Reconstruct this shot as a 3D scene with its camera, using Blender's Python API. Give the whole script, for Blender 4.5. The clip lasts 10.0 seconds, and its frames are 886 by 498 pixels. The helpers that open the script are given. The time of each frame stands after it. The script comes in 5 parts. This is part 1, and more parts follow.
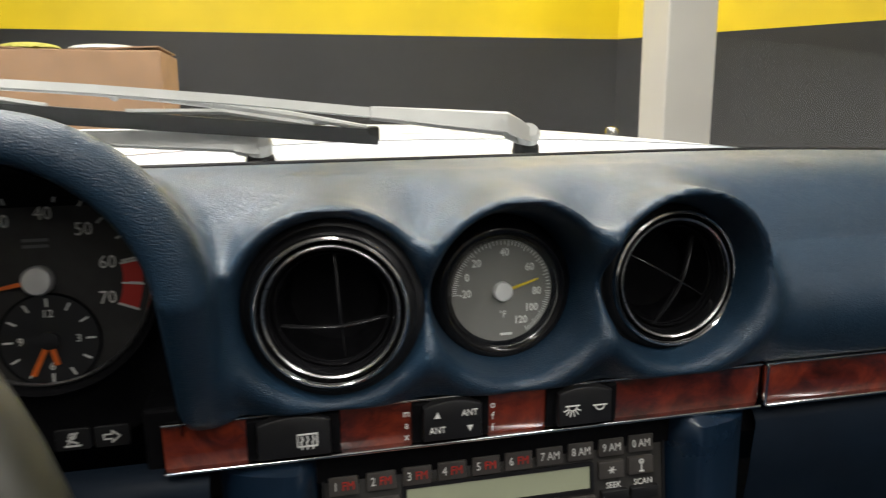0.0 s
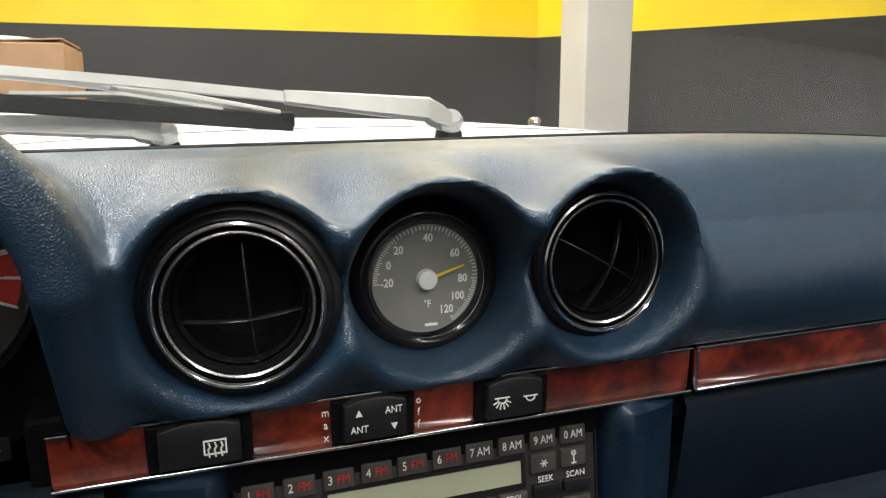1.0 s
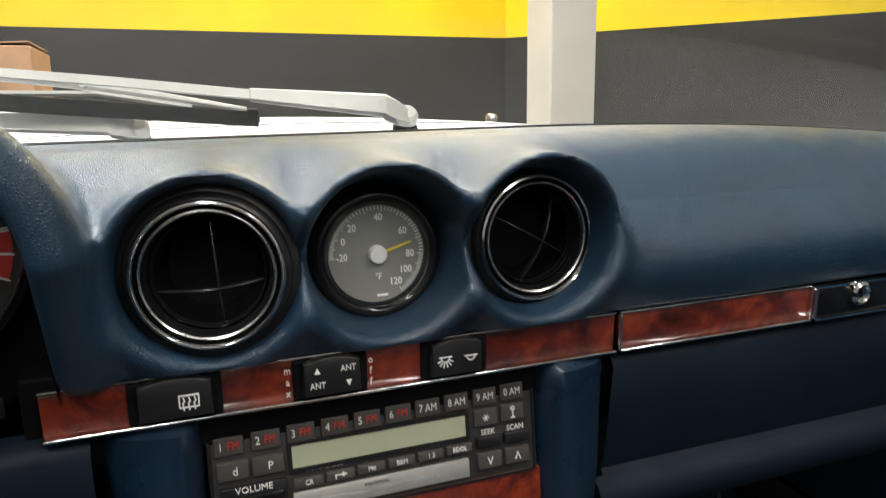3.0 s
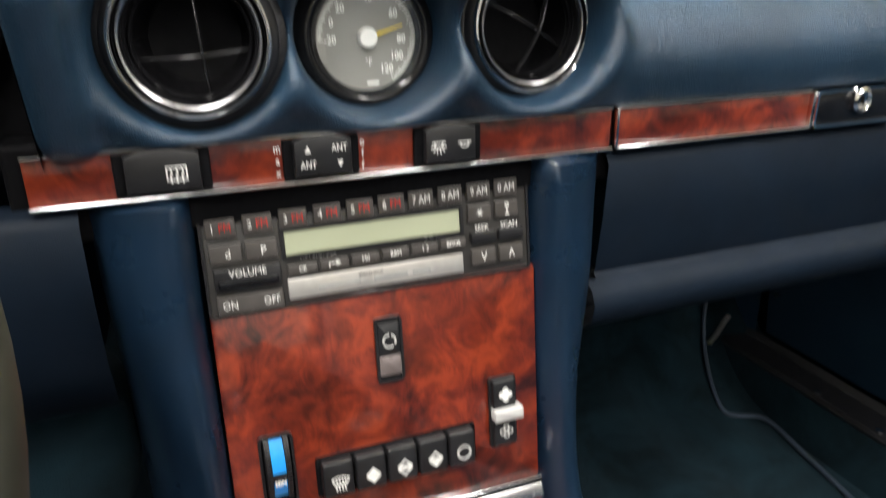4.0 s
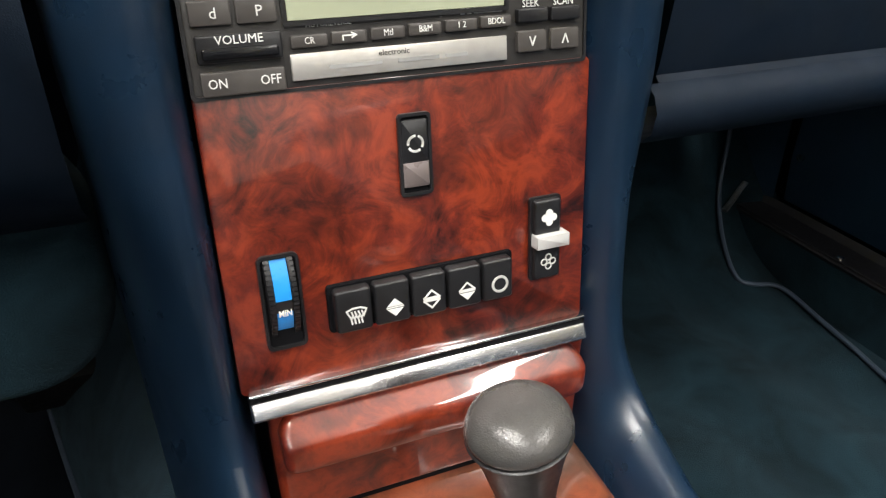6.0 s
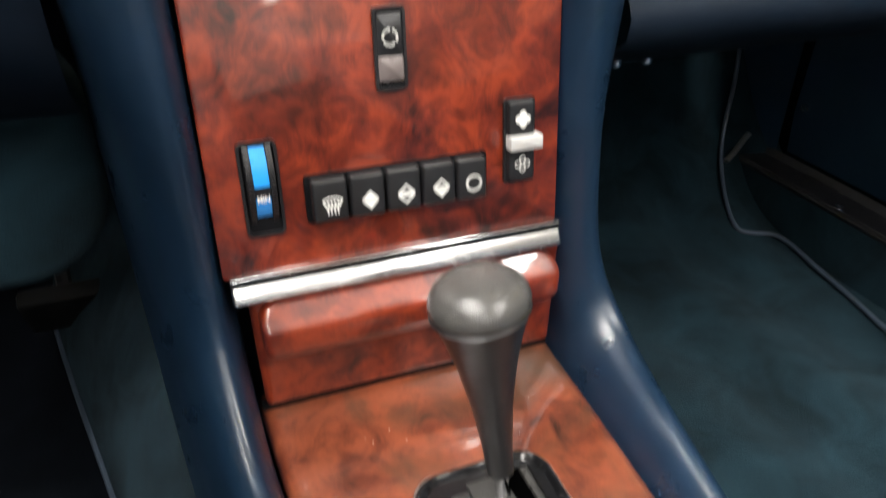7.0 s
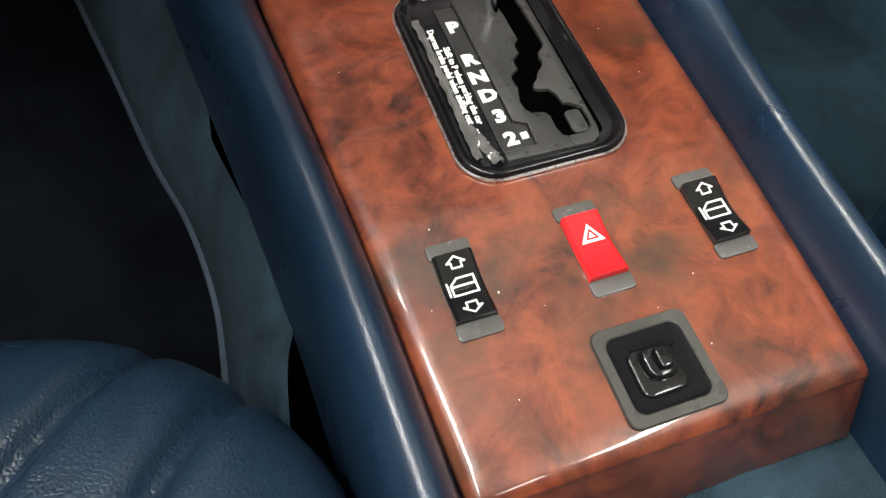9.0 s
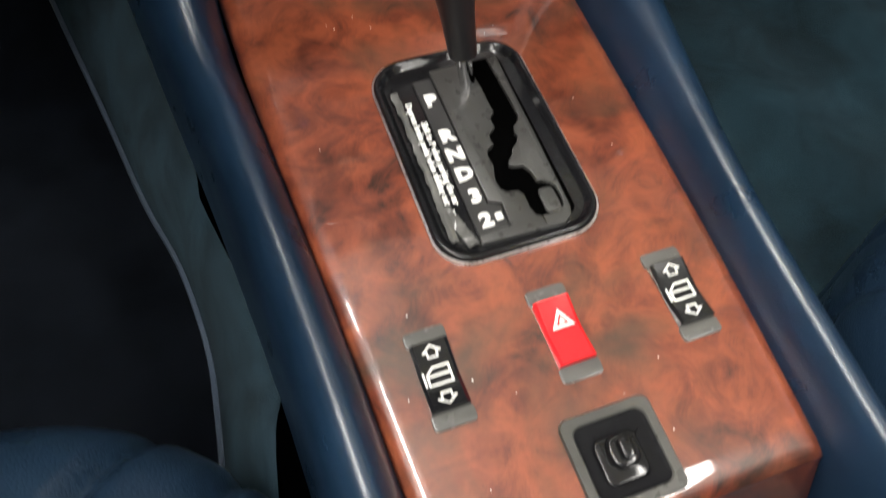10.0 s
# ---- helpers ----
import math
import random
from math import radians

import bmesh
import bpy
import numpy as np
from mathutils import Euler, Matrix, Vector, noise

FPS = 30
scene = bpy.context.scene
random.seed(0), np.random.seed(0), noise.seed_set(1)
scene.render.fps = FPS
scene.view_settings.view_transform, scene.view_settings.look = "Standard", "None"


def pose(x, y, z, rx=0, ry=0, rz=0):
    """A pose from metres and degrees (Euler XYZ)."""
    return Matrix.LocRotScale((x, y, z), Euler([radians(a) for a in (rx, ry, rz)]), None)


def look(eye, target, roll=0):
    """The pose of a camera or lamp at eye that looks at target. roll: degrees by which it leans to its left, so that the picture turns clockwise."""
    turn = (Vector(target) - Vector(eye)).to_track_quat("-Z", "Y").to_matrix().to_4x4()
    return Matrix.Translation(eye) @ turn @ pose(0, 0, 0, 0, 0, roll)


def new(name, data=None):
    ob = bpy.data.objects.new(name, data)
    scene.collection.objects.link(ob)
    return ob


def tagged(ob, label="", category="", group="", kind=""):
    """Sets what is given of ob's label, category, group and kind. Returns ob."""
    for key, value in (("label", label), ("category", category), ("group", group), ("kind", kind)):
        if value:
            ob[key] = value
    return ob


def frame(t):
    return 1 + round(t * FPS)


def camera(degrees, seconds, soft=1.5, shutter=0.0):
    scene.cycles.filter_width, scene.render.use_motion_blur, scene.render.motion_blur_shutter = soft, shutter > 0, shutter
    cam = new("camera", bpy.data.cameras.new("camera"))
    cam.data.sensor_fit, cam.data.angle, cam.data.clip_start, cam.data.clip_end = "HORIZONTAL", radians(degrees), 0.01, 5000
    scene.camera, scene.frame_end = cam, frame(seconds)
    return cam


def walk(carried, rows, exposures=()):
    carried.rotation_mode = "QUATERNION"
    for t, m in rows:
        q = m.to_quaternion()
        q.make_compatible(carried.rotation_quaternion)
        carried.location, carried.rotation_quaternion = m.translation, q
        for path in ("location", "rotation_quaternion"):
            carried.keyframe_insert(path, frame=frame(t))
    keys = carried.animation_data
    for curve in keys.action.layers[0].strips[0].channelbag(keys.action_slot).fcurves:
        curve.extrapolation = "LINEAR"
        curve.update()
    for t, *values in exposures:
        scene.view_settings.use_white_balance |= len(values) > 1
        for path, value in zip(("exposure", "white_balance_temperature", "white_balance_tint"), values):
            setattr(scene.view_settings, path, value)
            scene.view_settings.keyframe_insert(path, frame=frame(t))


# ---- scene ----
cam = camera(62.2, 10.0, soft=1.2, shutter=0.6)
EXPOSURE = [(0, -0.4), (0.5, -0.18), (1, -0.1), (2.2, -0.08), (3.3, -0.05), (3.6, 0.25), (4, 0.95), (4.5, 1.25), (5.0, 1.2), (6.5, 0.85), (7.5, 1.35), (8, 0.85), (8.5, 0.45), (10, 0.5)]
PATH = [
    (0, (-0.1067, -0.328, 0.9518), (0.3191, 1.5654, 0.4687), -0.26),
    (0.5, (-0.0989, -0.3105, 0.9417), (0.4521, 1.5503, 0.4582), -0.25),
    (1, (-0.0993, -0.3079, 0.9397), (0.5216, 1.5302, 0.4539), 0.12),
    (1.5, (-0.1053, -0.3091, 0.9403), (0.5529, 1.5159, 0.4542), 0.35),
    (2, (-0.1058, -0.3109, 0.9409), (0.5772, 1.5053, 0.456), 0.4),
    (2.2, (-0.105, -0.3171, 0.9429), (0.5654, 1.5058, 0.4657), 0.09),
    (3.3, (-0.1005, -0.364, 0.9278), (0.596, 1.4448, 0.4346), -0.52),
    (3.5, (-0.1099, -0.3649, 0.9087), (0.5873, 1.4275, 0.3599), -0.55),
    (4, (-0.1059, -0.3676, 0.8738), (0.5709, 1.3676, 0.1451), -0.41),
    (4.5, (-0.0968, -0.367, 0.8381), (0.5497, 1.287, -0.082), 0.41),
    (5, (-0.1083, -0.3559, 0.8112), (0.5404, 1.2575, -0.1767), 0.07),
    (5.2, (-0.1162, -0.3414, 0.7989), (0.529, 1.2766, -0.1839), -0.25),
    (6.3, (-0.1102, -0.3082, 0.7949), (0.5862, 1.291, -0.1837), 1.02),
    (6.5, (-0.1009, -0.3154, 0.7961), (0.5454, 1.2833, -0.217), 0.55),
    (7, (-0.105, -0.349, 0.7666), (0.5259, 1.2422, -0.2678), 0.92),
    (7.5, (-0.1088, -0.3697, 0.7109), (0.471, 1.1386, -0.4676), 1.03),
    (7.8, (-0.1106, -0.3834, 0.6924), (0.4407, 1.0641, -0.5728), 1.36),
    (8, (-0.1055, -0.3919, 0.6827), (0.4077, 1.0084, -0.6498), 1.3),
    (8.5, (-0.0966, -0.407, 0.6704), (0.3218, 0.8522, -0.8261), 0.55),
    (9, (-0.0932, -0.4024, 0.6743), (0.2821, 0.7422, -0.9223), 0.65),
    (9.5, (-0.0843, -0.4007, 0.6795), (0.2816, 0.716, -0.9389), 0.69),
    (10, (-0.0746, -0.3748, 0.7132), (0.28, 0.6998, -0.9359), 0.13),
]
# the car's own axes lean three degrees nose-up in the level workshop
CAR = Matrix.Translation((0, 0, 0.7)) @ Matrix.Rotation(radians(3.0), 4, "X") @ Matrix.Rotation(radians(-0.7), 4, "Y") @ Matrix.Translation((0, 0, -0.7))
walk(cam, [(t, CAR @ look(eye, target, roll)) for t, eye, target, roll in PATH], EXPOSURE)

# ---- light: a white-lit workshop, roof of the car open ----
world = bpy.data.worlds.new("world")
scene.world = world
world.use_nodes = True
world.node_tree.nodes["Background"].inputs[0].default_value = (0.9, 0.95, 1.0, 1)
world.node_tree.nodes["Background"].inputs[1].default_value = 0.06


# ---- materials ----
class Nodes:
    """A small helper round one node material."""

    def __init__(self, name):
        self.m = bpy.data.materials.new(name)
        self.m.use_nodes = True
        self.t = self.m.node_tree
        self.b = self.t.nodes["Principled BSDF"]

    def add(self, kind, **values):
        n = self.t.nodes.new(kind)
        for k, v in values.items():
            n.inputs[k.replace("_", " ")].default_value = v
        return n

    def link(self, a, b):
        self.t.links.new(a, b)

    def coords(self):
        return self.t.nodes.new("ShaderNodeTexCoord").outputs["Object"]

    def noise(self, scale, detail=4.0, rough=0.5, distort=0.0, vec=None):
        n = self.add("ShaderNodeTexNoise", Scale=scale, Detail=detail, Roughness=rough, Distortion=distort)
        self.link(vec if vec is not None else self.coords(), n.inputs["Vector"])
        return n.outputs["Fac"]

    def ramp(self, fac, stops):
        r = self.t.nodes.new("ShaderNodeValToRGB")
        while len(r.color_ramp.elements) < len(stops):
            r.color_ramp.elements.new(0.5)
        for e, (p, c) in zip(r.color_ramp.elements, stops):
            e.position, e.color = p, (*c, 1) if len(c) == 3 else c
        self.link(fac, r.inputs[0])
        return r.outputs[0]

    def bump(self, height, strength, distance=0.001, after=None):
        n = self.add("ShaderNodeBump", Strength=strength, Distance=distance)
        self.link(height, n.inputs["Height"])
        if after is not None:
            self.link(after, n.inputs["Normal"])
        self.link(n.outputs[0], self.b.inputs["Normal"])
        return n.outputs[0]

    def set(self, **values):
        for k, v in values.items():
            self.b.inputs[k.replace("_", " ")].default_value = v
        return self


def grey(v):
    return (v, v, v)


def plain(name, colour, rough=0.5, metal=0.0, vary=0.15, scale=40.0, bump=0.0, spec=0.5):
    """Paint, plastic or metal with slight mottling in colour and gloss."""
    n = Nodes(name)
    n.set(Metallic=metal, Specular_IOR_Level=spec)
    f = n.noise(scale, 5)
    lo, hi = [tuple(min(1, c * k) for c in colour) for k in (1 - vary, 1 + vary)]
    n.link(n.ramp(f, [(0.3, lo), (0.7, hi)]), n.b.inputs["Base Color"])
    g = n.noise(scale * 4, 3)
    n.link(n.ramp(g, [(0.3, grey(max(0.02, rough * 0.85))), (0.7, grey(min(1, rough * 1.15)))]), n.b.inputs["Roughness"])
    if bump:
        n.bump(n.noise(scale * 20, 2), bump, 0.0004)
    return n.m


def vinyl(name, colour, rough=0.42, cell=650.0, strength=0.35, folds=0.12, spec=0.5):
    """Grained leatherette: fine cells, soft wear and dust."""
    n = Nodes(name)
    v = n.add("ShaderNodeTexVoronoi", Scale=cell)
    n.set(Specular_IOR_Level=spec)
    v.feature = "DISTANCE_TO_EDGE"
    n.link(n.coords(), v.inputs["Vector"])
    wear = n.noise(9, 6, 0.6)
    lo, hi = [tuple(c * k for c in colour) for k in (0.75, 1.3)]
    n.link(n.ramp(wear, [(0.3, lo), (0.72, hi)]), n.b.inputs["Base Color"])
    n.link(n.ramp(n.noise(35, 5), [(0.3, grey(rough * 0.85)), (0.7, grey(rough * 1.2))]), n.b.inputs["Roughness"])
    first = n.bump(v.outputs["Distance"], strength, 0.0006)
    n.bump(n.noise(60, 4), folds, 0.002, first)
    return n.m


def burl(name, dark, mid, light, coat=1.0, seed=0.0, cloud=None):
    """Lacquered burl veneer: clouded figure, dark knots and streaks under a clear coat."""
    n = Nodes(name)
    mp = n.add("ShaderNodeMapping", Location=(seed, seed * 1.7, seed * 0.6))
    n.link(n.coords(), mp.inputs[0])
    big = n.noise(12, 6, 0.6, 1.4, mp.outputs[0])
    fine = n.noise(40, 9, 0.7, 1.8, mp.outputs[0])
    mix = n.add("ShaderNodeMix")
    mix.data_type = "FLOAT"
    mix.inputs[0].default_value = 0.5
    n.link(big, mix.inputs[2]), n.link(fine, mix.inputs[3])
    col = n.ramp(mix.outputs[0], [(0.37, dark), (0.47, mid), (0.57, light), (0.70, mid)])
    v = n.add("ShaderNodeTexVoronoi", Scale=26.0)
    warp = n.add("ShaderNodeVectorMath")
    warp.operation = "SCALE"
    warp.inputs[3].default_value = 0.06
    cn = n.add("ShaderNodeTexNoise", Scale=45.0, Detail=4.0)
    n.link(mp.outputs[0], cn.inputs["Vector"])
    n.link(cn.outputs["Color"], warp.inputs[0])
    plus = n.add("ShaderNodeVectorMath")
    n.link(mp.outputs[0], plus.inputs[0]), n.link(warp.outputs[0], plus.inputs[1])
    n.link(plus.outputs[0], v.inputs["Vector"])
    knots = n.ramp(v.outputs["Distance"], [(0.08, grey(0.3)), (0.4, grey(1.0))])
    mul = n.add("ShaderNodeMix")
    mul.data_type, mul.blend_type = "RGBA", "MULTIPLY"
    mul.inputs[0].default_value = 0.75
    n.link(col, mul.inputs[6]), n.link(knots, mul.inputs[7])
    out = mul.outputs[2]
    if cloud:
        patch = n.ramp(n.noise(11, 4, 0.55, 0.8, mp.outputs[0]), [(0.47, grey(0.0)), (0.62, grey(0.8))])
        haze = n.add("ShaderNodeMix")
        haze.data_type = "RGBA"
        haze.inputs[7].default_value = (*cloud, 1)
        n.link(patch, haze.inputs[0]), n.link(out, haze.inputs[6])
        out = haze.outputs[2]
    n.link(out, n.b.inputs["Base Color"])
    n.set(Roughness=0.35, Coat_Weight=coat, Coat_Roughness=0.04, Coat_IOR=1.5)
    n.link(n.ramp(n.noise(55, 5), [(0.4, grey(0.03)), (0.75, grey(0.09))]), n.b.inputs["Coat Roughness"])
    return n.m


def carpet(name, colour):
    n = Nodes(name)
    pile = n.noise(900, 3, 0.7)
    brush = n.noise(14, 5, 0.6, 0.8)
    lo, hi = [tuple(c * k for c in colour) for k in (0.55, 1.6)]
    n.link(n.ramp(brush, [(0.35, lo), (0.68, hi)]), n.b.inputs["Base Color"])
    n.set(Roughness=0.95, Sheen_Weight=0.05, Sheen_Roughness=0.4, Specular_IOR_Level=0.15)
    n.b.inputs["Sheen Tint"].default_value = (0.5, 0.75, 0.9, 1)
    n.bump(pile, 0.8, 0.002)
    return n.m


def glow(name, colour, strength):
    n = Nodes(name)
    n.b.inputs["Emission Color"].default_value = (*colour, 1)
    n.set(Emission_Strength=strength, Base_Color=(0.8, 0.8, 0.8, 1))
    return n.m


def glass(name, rough=0.0):
    n = Nodes(name)
    n.set(Transmission_Weight=1.0, Roughness=rough, IOR=1.45, Base_Color=(0.97, 0.99, 0.98, 1))
    return n.m


BLUE = (0.013, 0.034, 0.062)
M_DASH = vinyl("blue_vinyl", BLUE, 0.34, 800, 0.8, 0.07)
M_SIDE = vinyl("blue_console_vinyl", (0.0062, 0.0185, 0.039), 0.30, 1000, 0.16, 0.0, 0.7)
# rear-facing lower panels: blue vinyl again, darkened in colour for their shade
M_SHADED_VINYL = vinyl("shaded_navy_vinyl", (0.0035, 0.0088, 0.0175), 0.6, 1100, 0.2, 0.08, 0.2)
M_SEAT = vinyl("blue_seat_leather", (0.009, 0.021, 0.040), 0.30, 520, 0.5, 0.18)
M_WOOD = burl("burl_red", (0.009, 0.0025, 0.002), (0.118, 0.0140, 0.0058), (0.245, 0.034, 0.0105))
# the red veneer made paler: overhead light and reflected veil are in the colour
M_WOOD_TOP = burl("burl_veiled", (0.018, 0.006, 0.004), (0.135, 0.029, 0.013), (0.225, 0.056, 0.023), seed=3.1, cloud=(0.050, 0.030, 0.018))
M_CHROME = plain("chrome", (0.75, 0.75, 0.76), 0.12, 1.0, 0.05)
M_STEEL = plain("brushed_steel", (0.62, 0.62, 0.63), 0.3, 1.0, 0.08, 200)
M_BLACK = plain("black_plastic", (0.012, 0.012, 0.013), 0.38, 0, 0.2, 60, 0.15)
M_GLOSS = plain("black_gloss", (0.008, 0.008, 0.009), 0.12, 0, 0.2, 60)
M_MATT = plain("black_matt", (0.004, 0.004, 0.005), 0.7, 0, 0.2, 60, 0, 0.12)
M_CARPET = carpet("teal_carpet", (0.0068, 0.0195, 0.027))
# tunnel suede, paler than M_CARPET: stronger light there is put into the colour
M_LIT_SUEDE = carpet("lit_tunnel_suede", (0.0150, 0.0310, 0.0430))
M_SILL = plain("sill_black", (0.013, 0.013, 0.015), 0.36, 0, 0.25, 25)
M_PIPING = vinyl("piping", (0.05, 0.07, 0.1), 0.45)
M_WHITE = plain("white_print", (0.78, 0.78, 0.75), 0.6, 0, 0.05)
M_RED_PRINT = plain("red_print", (0.55, 0.03, 0.02), 0.6, 0, 0.05)
M_PAINT = plain("white_car_paint", (0.84, 0.86, 0.92), 0.3, 0, 0.02, 6, 0, 0.3)
M_SILVER = plain("silver_wiper_paint", (0.46, 0.46, 0.44), 0.42, 0.2, 0.06, 30)
M_RUBBER = plain("wiper_rubber", (0.006, 0.006, 0.006), 0.5, 0, 0.2, 60, 0, 0.2)
M_GLASS = glass("clear_glass")
M_SCREEN = glass("coated_windscreen_glass")
M_SCREEN.node_tree.nodes["Principled BSDF"].inputs["IOR"].default_value = 1.12


# ---- building helpers ----
def part(name, bm, material, parent=None, label="", smooth=False, frame_of=None):
    """Links a bmesh, or a mesh, as one object under a thing or a part. Places are in the car's axes unless frame_of says otherwise."""
    if isinstance(bm, bmesh.types.BMesh):
        me = bpy.data.meshes.new(name)
        bmesh.ops.recalc_face_normals(bm, faces=bm.faces)
        bm.to_mesh(me)
        bm.free()
    else:
        me = bm
    me.transform(CAR if frame_of is None else frame_of)
    if smooth:
        sharp(me, smooth if smooth > 1 else 40)
    if material:
        me.materials.append(material)
    ob = new(name, me)
    if parent:
        ob.parent = parent
        ob.matrix_parent_inverse = parent.matrix_basis.inverted()
    return tagged(ob, label)


def thing(name, label, category, group="", kind="", at=(0, 0, 0)):
    """An Empty at a thing's base; its parts are built in world places."""
    ob = new(name)
    ob.empty_display_size = 0.02
    ob.matrix_basis = Matrix.Translation(CAR @ Vector(at))
    return tagged(ob, label, category, group, kind)


def sharp(me, degrees=35):
    me.shade_smooth()
    me.set_sharp_from_angle(angle=radians(degrees))
    return me


def box(size, m=Matrix(), bevel=0.0, seg=2, bm=None):
    """A box of that size about the pose m, its edges rounded."""
    own = bmesh.new()
    bmesh.ops.create_cube(own, size=1.0, matrix=Matrix.Diagonal((*size, 1)))
    if bevel:
        bmesh.ops.bevel(own, geom=own.edges[:], offset=bevel, segments=seg, profile=0.5, affect="EDGES")
    own.transform(m)
    return own


def join(*bms):
    out = bmesh.new()
    for b in bms:
        me = bpy.data.meshes.new("tmp")
        b.to_mesh(me)
        b.free()
        out.from_mesh(me)
        bpy.data.meshes.remove(me)
    return out


def lathe(profile, m=Matrix(), n=48):
    """Turns (radius, height) points about the local z axis."""
    bm = bmesh.new()
    rings = []
    for r, h in profile:
        if r < 1e-6:
            rings.append([bm.verts.new((0, 0, h))])
        else:
            rings.append([bm.verts.new((r * math.cos(2 * math.pi * i / n), r * math.sin(2 * math.pi * i / n), h)) for i in range(n)])
    for a, b in zip(rings, rings[1:]):
        for i in range(n):
            j = (i + 1) % n
            q = [a[i % len(a)], a[j % len(a)], b[j % len(b)], b[i % len(b)]]
            q = [v for k, v in enumerate(q) if v not in q[:k]]
            if len(q) > 2:
                bm.faces.new(q)
    bm.transform(m)
    return bm


def slab(outline, depth, m=Matrix(), bevel=0.0, seg=2):
    """A flat outline in local x, y, raised by depth along local z, its top rim rounded."""
    bm = bmesh.new()
    f = bm.faces.new([bm.verts.new((x, y, 0)) for x, y in outline])
    r = bmesh.ops.extrude_face_region(bm, geom=[f])
    top = [v for v in r["geom"] if isinstance(v, bmesh.types.BMVert)]
    bmesh.ops.translate(bm, verts=top, vec=(0, 0, depth))
    if bevel:
        es = [e for e in bm.edges if e.verts[0] in top and e.verts[1] in top]
        bmesh.ops.bevel(bm, geom=es, offset=bevel, segments=seg, profile=0.5, affect="EDGES")
    bm.transform(m)
    return bm


def rounded(w, h, r, n=6, cx=0.0, cy=0.0):
    """The outline of a rounded rectangle."""
    out = []
    for qx, qy, a0 in ((1, 1, 0), (-1, 1, 90), (-1, -1, 180), (1, -1, 270)):
        for i in range(n + 1):
            a = radians(a0 + 90 * i / n)
            out.append((cx + qx * (w / 2 - r) + r * math.cos(a), cy + qy * (h / 2 - r) + r * math.sin(a)))
    return out


def ring_plate(outer, inner, depth, m=Matrix()):
    """A flat frame between two outlines with equal point counts."""
    bm = bmesh.new()
    k = len(outer)
    loops = [[bm.verts.new((*p, z)) for p in o] for o, z in ((outer, 0), (outer, depth), (inner, depth), (inner, 0))]
    for a, b in zip(loops, loops[1:] + loops[:1]):
        for i in range(k):
            bm.faces.new((a[i], a[(i + 1) % k], b[(i + 1) % k], b[i]))
    bm.transform(m)
    return bm


def loft(sections, closed=False, cap=False):
    """Skins a row of cross-sections with equal point counts."""
    bm = bmesh.new()
    rows = [[bm.verts.new(p) for p in s] for s in sections]
    k = len(rows[0])
    for a, b in zip(rows, rows[1:]):
        for i in range(k if closed else k - 1):
            bm.faces.new((a[i], a[(i + 1) % k], b[(i + 1) % k], b[i]))
    if cap:
        bm.faces.new(rows[0]), bm.faces.new(rows[-1])
    return bm


def pipe(points, radius, n=8, flat=1.0):
    """A round bar through points."""
    pts = [Vector(p) for p in points]
    secs = []
    for i, p in enumerate(pts):
        d = (pts[min(i + 1, len(pts) - 1)] - pts[max(i - 1, 0)]).normalized()
        a = d.cross(Vector((0, 0, 1)))
        a = a.normalized() if a.length > 1e-4 else Vector((1, 0, 0))
        b = a.cross(d).normalized()
        r = radius[i] if isinstance(radius, (list, tuple)) else radius
        secs.append([p + r * (math.cos(2 * math.pi * k / n) * a + flat * math.sin(2 * math.pi * k / n) * b) for k in range(n)])
    return loft(secs, closed=True, cap=True)


def smooth_line(points, n):
    """Catmull-Rom through points."""
    P = [Vector(p) for p in points]
    P = [2 * P[0] - P[1]] + P + [2 * P[-1] - P[-2]]
    out = []
    for i in range(1, len(P) - 2):
        for k in range(n):
            t = k / n
            a, b, c, d = P[i - 1:i + 3]
            out.append(0.5 * ((2 * b) + (c - a) * t + (2 * a - 5 * b + 4 * c - d) * t * t + (3 * b - a - 3 * c + d) * t ** 3))
    return out + [P[-2]]


